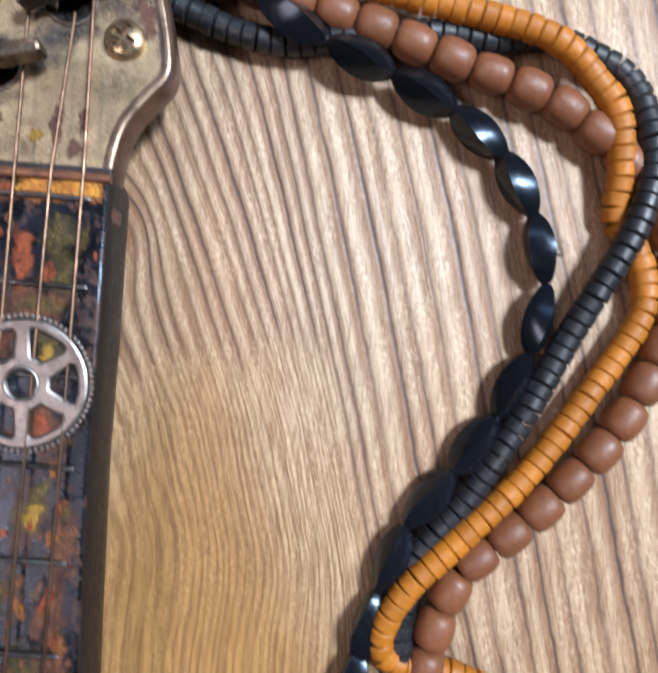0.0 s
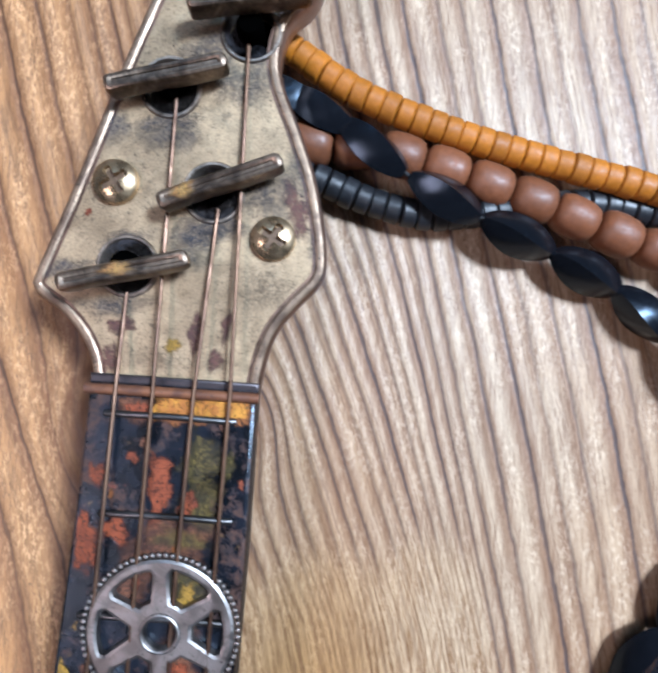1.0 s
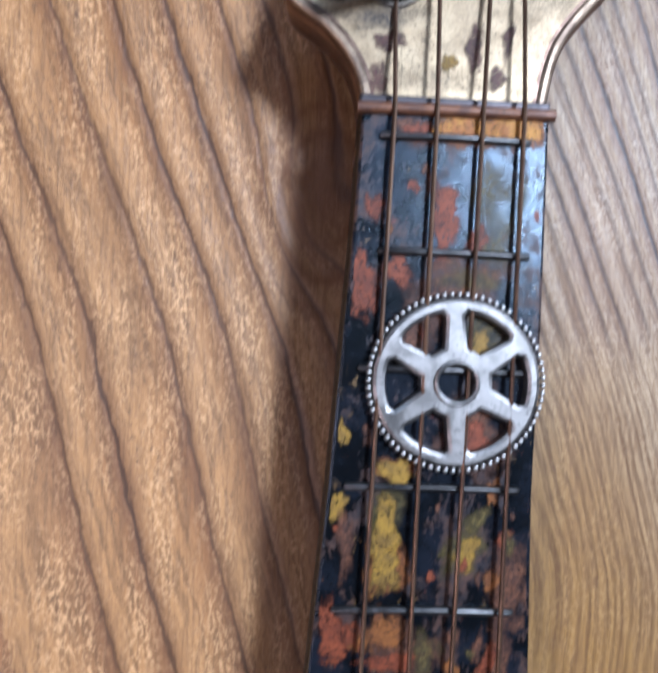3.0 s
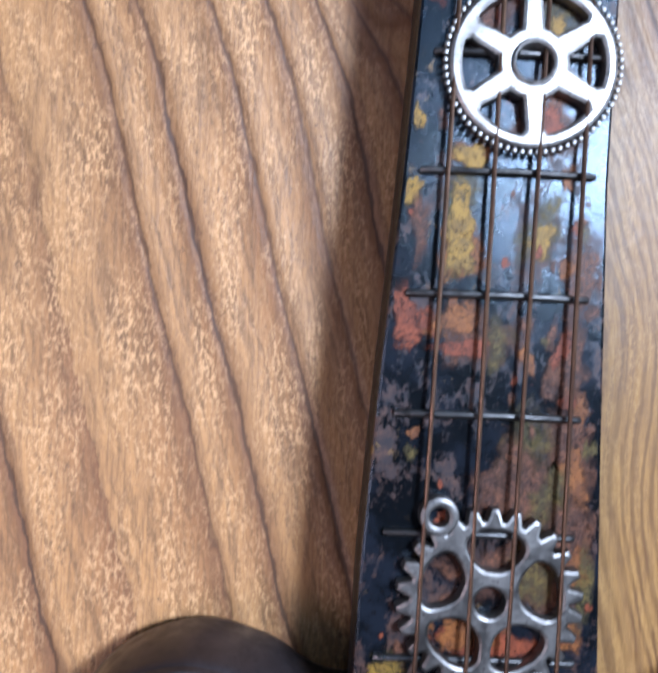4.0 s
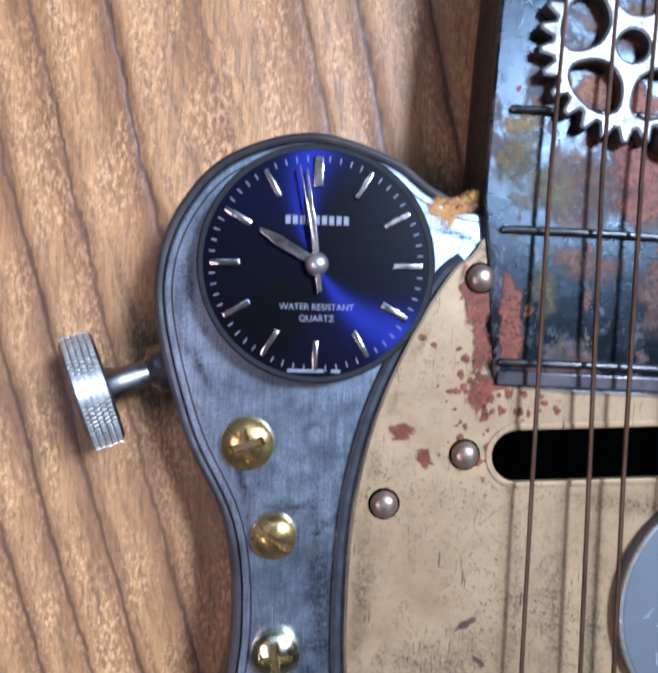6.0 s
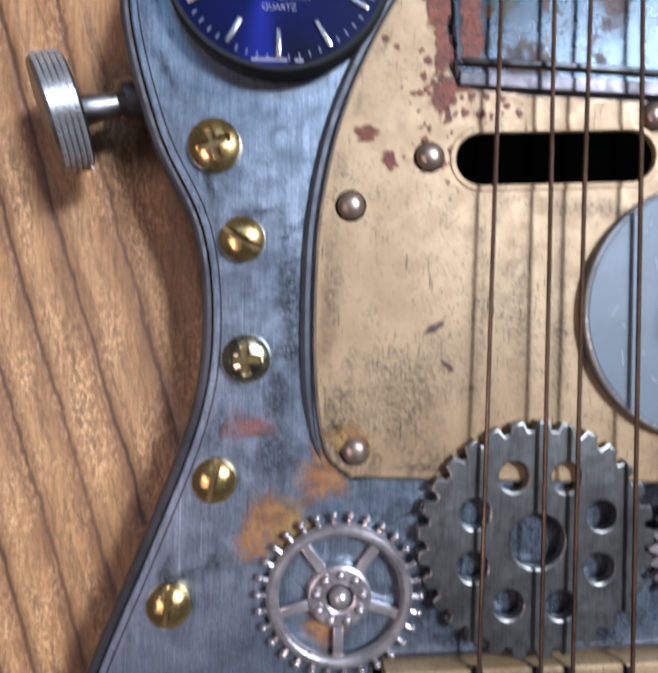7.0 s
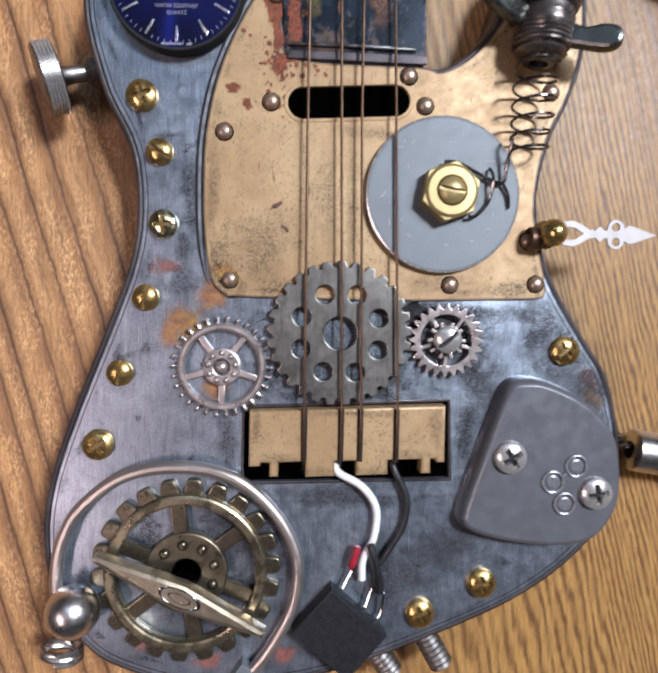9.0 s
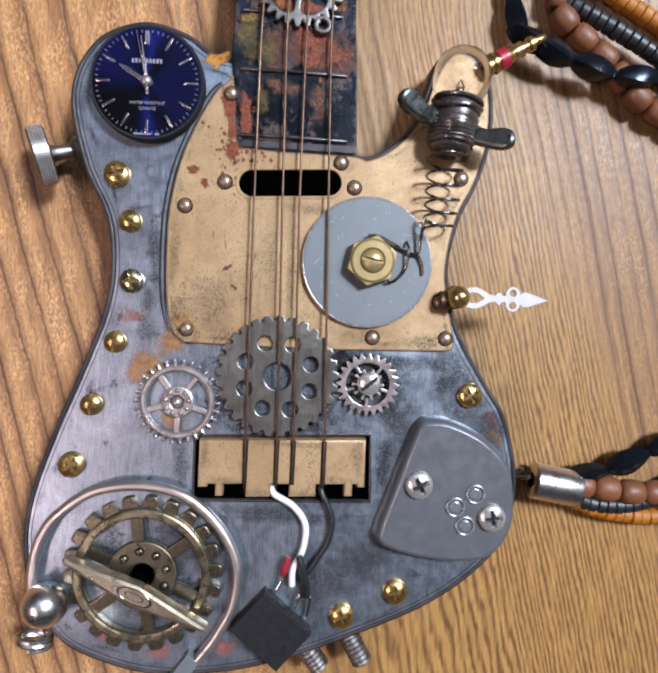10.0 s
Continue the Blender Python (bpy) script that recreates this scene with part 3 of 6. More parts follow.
def furrows(x, y):
    """Year rings over the board, and how deep each place lies in a furrow."""
    wild = np.sin(x / 9.1 + y / 23.7) * np.sin(y / 13.3 - x / 31) + 0.6 * np.sin(x / 4.7 - y / 11.9 + 2) * np.sin(y / 7.1 + x / 17)
    left = logistic((2 - x) / 4)
    slope = x + 0.27 * (y - 200)
    # on the narrow side the lines lean over towards the knot, and bow round it
    lean = 9.5 * np.clip((247 - y) / 64, 0, 1.15) * logistic((46 - slope) / 3.5) * np.exp(-(np.clip(150 - y, 0, None) / 25) ** 2)
    bow = 5.5 * np.exp(-((y - 210) / 10) ** 2 - (np.clip(x - 11, 0, None) / 6) ** 2)
    # on the wide side they close up round its lobe
    lobe = np.exp(-((x + 18) / 8) ** 2 - ((y - 207) / 13) ** 2)
    u = left * (x - sway(y) + 7.0 * lobe) + (1 - left) * (slope - lean - bow) + 0.22 * wild + 0.5 * np.sin(y / 21 + x / 60)
    lines = WIDE_LINES + [4.6 + 3.75 * k + 0.5 * math.sin(k * 2.3) for k in range(13)] + [53.2] + [58.4 + 5.7 * k + 0.8 * math.sin(k * 1.9) for k in range(12)]
    lines = [lines[0] - 7.4 * k - 1.2 * math.sin(k * 2.1) for k in range(110, 0, -1)] + lines + [lines[-1] + 7.2 * k + 1.1 * math.sin(k * 1.7) for k in range(1, 110)]
    lines = np.array(lines)
    ring = np.interp(u, lines, np.arange(len(lines))) + 500
    gap = np.interp(u, (lines[1:] + lines[:-1]) / 2, np.diff(lines))
    f = ring - np.floor(ring)
    d = np.minimum(f, 1 - f) * gap
    k = np.floor(ring + 0.5)
    wide = logistic((-8 - u) / 4)
    bold = np.exp(-((u - 53.2) / 1.6) ** 2)
    width = 0.46 + 0.16 * np.sin(k * 2.7) + 0.30 * wide + 0.35 * bold
    deep = np.exp(-(d / width) ** 2)
    strength = (0.74 + 0.26 * np.sin(k * 1.9 + 0.5 + y / 47)) * (0.84 + 0.28 * np.sin(y / 17 + k * 3.1) * np.sin(y / 29 + k * 1.3))
    strength = np.clip(strength + 0.3 * bold + 0.18 * wide, 0, 1)
    faint = np.exp(-((u + 84) / 4) ** 2)
    strength = strength * (1 - 0.8 * faint)
    low_right = logistic((100 - y) / 18) * logistic((x - 25) / 10)
    strength = strength * (1 - 0.25 * low_right * (0.6 + 0.4 * np.sin(k * 2.9)))
    # fine plain wood below the knot and by the waist of the guitar
    end = 184.5 + 1.6 * np.sin(x / 3.1) + 0.22 * (x - 25)
    calm = logistic((end - y) / 1.6) * logistic((51 - slope) / 1.2) * logistic((x - 4) / 3) * logistic((y - 108) / 6)
    edge_x = 70 + (83 - y) * 0.414
    waist = logistic((edge_x - x) / 4) * logistic((x - 20) / 8) * logistic((125 - y) / 8) * logistic((y + 50) / 12)
    eye = np.exp(-(((x + 20) / 7.0) ** 2 + ((y - 208) / 10) ** 2) ** 1.5)
    force = np.clip(strength * (1 - 0.93 * calm) * (1 - 0.55 * waist) * (1 - 0.75 * eye), 0, 1)
    fine = logistic((edge_x - x) / 3) * logistic((x - 20) / 8) * logistic((120 - y) / 9)
    return ring, gap, force * (1 - 0.85 * fine), deep * force * (1 - 0.85 * fine), np.clip(calm + 0.6 * waist + 0.4 * low_right, 0, 1), np.clip(fine + 0.25 * calm, 0, 1)


def build_tabletop():
    fx = np.concatenate([np.linspace(-800, -160, 22), np.arange(-150, 200, 0.42), np.linspace(210, 800, 20)])
    fy = np.concatenate([np.linspace(-500, -120, 16), np.arange(-110, 305, 1.1), np.linspace(315, 700, 16)])
    gx, gy = np.meshgrid(fx, fy)
    gx = gx - 0.29 * np.clip(gy - 100, -240, 240) * np.clip((780 - np.abs(gx)) / 350, 0, 1)
    ring, gap, force, deep, calm, fine = furrows(gx, gy)
    swell = 0.12 * np.sin(ring * math.tau + 0.8) * (1 - 0.9 * calm)
    z = -0.24 * deep + swell - 0.18
    nx, ny = len(fx), len(fy)
    co = np.stack([gx, gy, z], -1).reshape(-1, 3) * MM
    idx = np.arange(nx * ny).reshape(ny, nx)
    quads = np.stack([idx[:-1, :-1], idx[:-1, 1:], idx[1:, 1:], idx[1:, :-1]], -1).reshape(-1, 4)
    me = bpy.data.meshes.new("tabletop")
    me.vertices.add(len(co))
    me.vertices.foreach_set("co", co.ravel())
    me.loops.add(quads.size)
    me.loops.foreach_set("vertex_index", quads.ravel())
    me.polygons.add(len(quads))
    me.polygons.foreach_set("loop_start", np.arange(0, quads.size, 4))
    me.update(calc_edges=True)
    me.polygons.foreach_set("use_smooth", np.ones(len(quads), bool))
    # pale zone to the upper right, where window glare is painted in
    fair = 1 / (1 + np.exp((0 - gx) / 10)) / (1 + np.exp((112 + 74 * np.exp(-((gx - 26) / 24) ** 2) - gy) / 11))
    far = np.sqrt(((gx + 16) / 9.0) ** 2 + ((gy - 208) / 14) ** 2)
    knot = 0.9 * np.exp(-far ** 2.2) + 0.6 * np.exp(-((far - 0.95) / 0.5) ** 2) * (0.5 + 0.5 * np.cos(far * 17 + gy / 9)) ** 3
    knot = np.maximum(knot, 0.75 * np.exp(-((gx - 11) / 4.0) ** 2 - ((gy - 211) / 8) ** 2))
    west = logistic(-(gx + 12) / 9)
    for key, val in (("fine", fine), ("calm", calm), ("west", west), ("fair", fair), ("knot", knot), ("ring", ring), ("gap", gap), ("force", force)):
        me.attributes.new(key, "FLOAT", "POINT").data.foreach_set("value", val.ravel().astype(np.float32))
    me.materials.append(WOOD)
    table = thing("wooden_table", "brushed softwood table with dark furrowed grain", "table", at=(0, 100, -750))
    top = new("tabletop", me)
    top.parent = table
    top.matrix_basis = place(0, -100, 750)
    part("board", block(-800, 800, -600, 600, 716, 748.2, 2), WOOD, table)
    leg = part("leg", block(-40, 40, -40, 40, 0, 716, 3), WOOD, table, at=place(-720, -520))
    for x, y in ((720, -520), (-720, 520), (720, 520)):
        again(leg, place(x, y))
    return table


build_tabletop()


def room_panel(name, x0, x1, y0, y1, z0, z1):
    ob = mesh_object(name, *block(x0, x1, y0, y1, z0, z1, 0), WALL_PAINT)
    tagged(ob, "plain dark grey surface of an added, unseen room", name.split("_")[0], kind="structure")


# unseen room added round the table to hold down fill and reflections
room_panel("floor", -3000, 3000, -3000, 3000, -800, -750)
room_panel("wall_north", -3060, 3060, 3000, 3060, -800, 3000)
room_panel("wall_south", -3060, 3060, -3060, -3000, -800, 3000)
room_panel("wall_east", 3000, 3060, -3000, 3000, -800, 3000)
room_panel("wall_west", -3060, -3000, -3000, 3000, -800, 3000)
room_panel("ceiling", -3060, 3060, -3060, 3060, 3000, 3060)

# ---- the guitar ----
TOP = 17.3      # upper face of the steel body
GUARD = 18.1    # upper face of the brass guard
BOARD = 18.6    # upper face of the fretboard

guitar = thing("steampunk_guitar", "small ornamental metal guitar with gears and screws on the wooden table", "guitar ornament")

BODY_LEFT = [(-4, 88), (-19.6, 88.4), (-25.4, 90.1), (-31.5, 94.0), (-42.8, 96.6), (-54.0, 92.9), (-60.4, 85.7), (-63.2, 77.2), (-62.6, 68), (-58.5, 54.2),
             (-52.6, 42), (-51, 28.6), (-52.6, 16), (-58.4, -0.5), (-65.5, -18.9), (-71.0, -36), (-72.7, -49.6), (-70.5, -64), (-62.8, -77.4), (-52, -84), (-34, -88.5)]
BODY_RIGHT = [(-12, -87), (7.9, -81.6), (35, -70.6), (48.5, -63.2), (58.3, -55.3), (65.4, -46.7), (68.6, -36.4), (68.4, -23), (64.3, -8.7), (58.7, -0.1),
              (51.0, 12), (47.0, 21.5), (45, 34), (47.6, 47.5), (51.4, 56.2), (54.3, 65), (55.4, 75), (54.4, 85), (50.6, 93.2), (44, 95.8), (38, 91.5), (35, 83), (32.4, 75),
              (26.5, 67.6), (20.1, 63.9), (14, 65.5), (4, 76)]
outline = spline([(x, y, 0) for x, y in BODY_LEFT + BODY_RIGHT], 5)
outline = ccw([q[:2] for q in outline])


def ring_body(loop, steps, cap=True):
    """Side wall of a thick board: (height, inset) from the bottom up."""
    verts, faces, n = [], [], len(loop)
    for z, d in steps:
        verts += [(x, y, z) for x, y in (inset(loop, d) if d else loop)]
    for k in range(len(steps) - 1):
        faces += [(k * n + i, k * n + (i + 1) % n, (k + 1) * n + (i + 1) % n, (k + 1) * n + i) for i in range(n)]
    if cap:
        faces.append(tuple(range((len(steps) - 1) * n, len(steps) * n)))
    return verts, faces


part("body", ring_body(outline, [(0.3, 1.5), (1.2, 0.4), (3, -0.2), (9, -0.4), (14, -0.1), (15.2, 0.2), (15.7, 0.6), (15.9, 2.6)]), STEEL_EDGE, guitar, "dark bevelled body edge", angle=50)

SLOT = [(x0 + 3.6 * math.cos(radians(a)), y0 + 3.6 * math.sin(radians(a))) for x0, y0, a0 in ((9.0, 55.1, -86), (-12.4, 53.65, 94)) for a in np.linspace(a0, a0 + 180, 14)]
RECESS = [(-25, -36.2), (25.2, -34.9), (24.4, -16.0), (-25, -18.2)]
top_plate = part("top_plate", plate([inset(outline, 1.9), RECESS], 15.6, TOP, 0.35), STEEL, guitar, "scratched blue-grey steel top plate")
part("rim", plate([inset(outline, 0.4), inset(outline, 1.8)], 15.5, TOP - 0.3, 0.6), RIM, top_plate, "worn dark steel rim")
part("scribed_line", plate([inset(outline, 2.9), inset(outline, 3.15)], TOP - 0.1, TOP + 0.03, 0), STEEL_EDGE, top_plate, "dark scribed line along the edge")
# black sheet painted in for the shade in the bridge recess
part("recess_floor", plate([[(-26, -37), (26, -36), (26, -15), (-26, -17)]], 14.6, 16.1, 0), SHADE_BLACK, top_plate)
part("bridge_border", plate([[(-25.6, -36.9), (25.9, -35.6), (25.0, -15.3), (-25.6, -17.5)], RECESS], TOP, TOP + 0.35, 0.15), STEEL_EDGE, top_plate)

# brass guard
guard_left = [(-18.0, 82.5), (-20.5, 80.6), (-23.4, 77.8), (-28.1, 69.1), (-32.3, 58.2), (-34.6, 46.2), (-35.1, 34.3), (-34.7, 22.3), (-33.6, 14.8), (-32.3, 11.0), (-29.6, 8.9), (-26, 8.4)]
guard_right = [(10, 8.3), (30, 9.0), (44.4, 9.5), (46.9, 10.6), (46.9, 13.5), (45.6, 19), (44.2, 25), (43.3, 34), (45.6, 47.5), (49.4, 56.2), (52.2, 65), (53.2, 75), (52.2, 84.5),
               (49, 91), (44, 93.2), (40, 90), (37, 83), (34.4, 75), (28, 66.4), (20.1, 61.9), (14.5, 62.8), (-10, 63), (-17.5, 66)]
guard_outline = [q[:2] for q in spline([(x, y, 0) for x, y in guard_left + guard_right], 4)]
guard = part("brass_guard", plate([guard_outline, SLOT], TOP - 0.2, GUARD, 0.35), BRASS_PLATE, guitar, "worn pale brass guard plate with dark scratches")
part("slot_rim", plate([inset(ccw(SLOT), -0.9), SLOT], GUARD, GUARD + 0.2, 0.2), BRASS_PLATE, guard)
part("guard_edge", plate([inset(ccw(guard_outline), -0.1), inset(ccw(guard_outline), 0.55)], TOP - 0.1, GUARD - 0.02, 0.1), GUARD_EDGE, guard, "dark dirty edge of the plate")
# black sheet on the steel, painted in for the shade under the slot
part("slot_shade", plate([inset(ccw(SLOT), -2)], TOP - 1.5, TOP + 0.05, 0), SHADE_BLACK, guard, "black sheet for the shade under the slot")
# raised dark lip of the steel beside the guard
lip = spline([(x - 1.2, y - 0.25, TOP + 0.05) for x, y in guard_left[1:10]], 5, False)
part("lip", tube(lip, [0.85 * min(1.0, 0.15 + (len(lip) - 1 - i) / 12) for i in range(len(lip))], 8), LIP, top_plate)

# ---- screws and rivets ----


def screw_head(r, h, cross=True, turn=0.0, rings=18, n=72):
    """Round screw head with a driver recess."""
    faces = []
    arm, reach, depth = (0.15 * r, 0.62 * r, 0.5 * h) if cross else (0.13 * r, 2 * r, 0.5 * h)

    def height(x, y):
        q = min(1.0, math.hypot(x, y) / r)
        z = h * math.sqrt(max(0.0, 1 - 0.82 * q * q)) if q < 0.999 else 0.0
        inside = (abs(x) < arm and abs(y) < reach) or (cross and abs(y) < arm and abs(x) < reach)
        return min(z, max(h * 0.25, h - depth)) if inside else z

    verts = [(0, 0, height(0, 0))]
    for k in range(1, rings + 1):
        q = r * (k / rings)
        for i in range(n):
            a = math.tau * i / n
            x, y = q * math.cos(a), q * math.sin(a)
            verts.append((x, y, height(x, y)))
    base = len(verts)
    verts += [(r * math.cos(math.tau * i / n), r * math.sin(math.tau * i / n), -0.4) for i in range(n)]
    for i in range(n):
        j = (i + 1) % n
        faces.append((0, 1 + i, 1 + j))
        for k in range(rings - 1):
            a, b = 1 + k * n, 1 + (k + 1) * n
            faces.append((a + i, b + i, b + j, a + j))
        a = 1 + (rings - 1) * n
        faces.append((a + i, base + i, base + j, a + j))
    c, s = math.cos(radians(turn)), math.sin(radians(turn))
    return [(x * c - y * s, x * s + y * c, z) for x, y, z in verts], faces


def recess(r, h, cross=True):
    """Dark bars in the driver recess of a screw: its shade, put into their colour."""
    z = max(h * 0.25, h * 0.5)
    a, b = 0.12 * r, (0.52 * r if cross else 0.86 * r)
    bars = block(-a, a, -b, b, z - 0.2, z + 0.06, 0)
    return join(bars, block(-b, b, -a, a, z - 0.2, z + 0.05, 0)) if cross else bars


cross_screw = part("screw", screw_head(3.7, 2.3), GOLD, guitar, "brass cross-head screw", place(-49.4, 53.9, TOP, 20), angle=35)
part("recess", recess(3.7, 2.3), RECESS_SHADE, cross_screw)
for x, y, turn in ((-59.2, -27.4, 35), (52.8, -3.0, 40), (34.3, -61.4, 10), (19.1, -69.0, 25)):
    again(cross_screw, place(x, y, TOP, turn))
slot_screw = part("screw", screw_head(3.2, 2.2, False), GOLD, guitar, "slotted brass screw", place(-45.3, 41.3, TOP, 60), angle=35)
part("recess", recess(3.2, 2.2, False), RECESS_SHADE, slot_screw)
for x, y, turn in ((-48.3, 7.6, -12), (-54.2, -10.2, -8)):
    again(slot_screw, place(x, y, TOP, turn))
pale_screw = part("screw", screw_head(3.5, 2.2), worn_metal("pale_brass", (0.82, 0.75, 0.55), (0.7, 0.6, 0.38), (0.3, 0.2, 0.1), 0.2), guitar, "pale brass cross-head screw", place(-44.3, 24.8, TOP, 5), angle=35)

part("recess", recess(3.5, 2.2), RECESS_SHADE, pale_screw)
rivet = part("rivet", lathe([(1.9, -0.3), (1.9, 0.3), (1.75, 0.75), (1.3, 1.15), (0.7, 1.35), (0, 1.4)], 20), RIVET, guitar, "small copper-brown rivet", place(-19.1, 77.7, GUARD))
part("rivet_ring", torus(1.95, 0.24, 24, 6), SHADE_BLACK, rivet)
for x, y in ((12.2, 60.8), (-19.8, 53.6), (16.3, 54.1), (-30.5, 46.4), (46.4, 58.5), (-28.8, 12.3), (23.6, 12.3), (44.6, 13.0), (42.3, 23.3)):
    again(rivet, place(x, y, GUARD))

# ---- neck and fretboard ----
neck_outline = [(-12.5, 217.5), (-13.2, 200), (-15.4, 165), (-17.6, 135), (-19.0, 112), (-19.6, 88), (-18.4, 80), (-16.7, 63.6), (16.4, 64.9), (15.6, 85), (14.4, 100), (13.5, 130), (12.8, 165), (13.2, 190), (13.2, 217.5)]
neck = part("neck", ring_body(ccw(neck_outline), [(0.4, 2.4), (2, 1.5), (8, 0.3), (14, -0.1), (BOARD - 1.2, 0.0), (BOARD - 0.8, 0.2)]), NECK_SIDE, guitar, "dark steel neck", angle=50)
part("fretboard", plate([inset(ccw(neck_outline), 0.12)], BOARD - 0.9, BOARD, 0.5), NECK, neck, "dark steel fretboard with worn red and yellow paint")
FRET = worn_metal("dull_fret", (0.15, 0.145, 0.145), (0.06, 0.056, 0.055), (0.02, 0.017, 0.016), 0.38, 0.9, 0.7)
FRETS = ((212.8, -9.6, 10.2), (197.5, -9.4, 10.6), (181.8, -11.5, 11), (166.0, -12.8, 10.4), (149.5, -14.0, 10.2), (133.3, -14.9, 9.9), (117.2, -15.7, 9.7), (100.2, -16.4, 10.5), (84.4, -16.6, 12.4), (66.6, -15.9, 13.3))
for y, x0, x1 in FRETS:
    part("fret", tube([(x0, y, BOARD + 0.1), (x0 + 0.4, y, BOARD + 0.35), (0, y + 0.1, BOARD + 0.4), (x1 - 0.4, y - 0.1, BOARD + 0.35), (x1, y - 0.1, BOARD + 0.1)], 0.52, 10), FRET, neck, "dark round fret bar")
part("end_bar", block(-16.2, 16.2, 63.4, 65.4, BOARD - 0.4, BOARD + 0.3, 0.25), STEEL_EDGE, neck)
RUSTY_NUT = worn_metal("rusty_nut", (0.20, 0.085, 0.04), (0.10, 0.045, 0.028), (0.02, 0.014, 0.014), 0.45, 0.2, 0.9, blotch=0.3)
part("nut", tube([(-13.0, 216.4, BOARD + 0.1), (0, 216.5, BOARD + 0.2), (13.6, 216.5, BOARD + 0.1)], 0.85, 10), RUSTY_NUT, neck, "rust-brown string nut")
part("nut_bar", block(-12.7, 13.4, 217.2, 218.7, 16.0, 18.0, 0.4), STEEL_EDGE, neck, "blue-grey bar behind the nut")

layers = iter(range(100000))


def lift():
    """Each dab of paint lies a hair above the one before it."""
    return 0.006 * (next(layers) % 30)


# paint on the neck
def on_board(x, y, z):
    """Keep paint inside the edges of the fretboard."""
    left = np.interp(y, [63.6, 80, 88, 112, 135, 165, 200, 217], [-16.7, -18.4, -19.6, -19.0, -17.6, -15.4, -13.2, -12.5])
    right = np.interp(y, [64.9, 85, 100, 130, 165, 190, 217], [16.4, 15.6, 14.4, 13.5, 12.8, 13.2, 13.2])
    return min(max(x, left + 0.8), right - 0.8), min(max(y, 65.6), 215.4), z


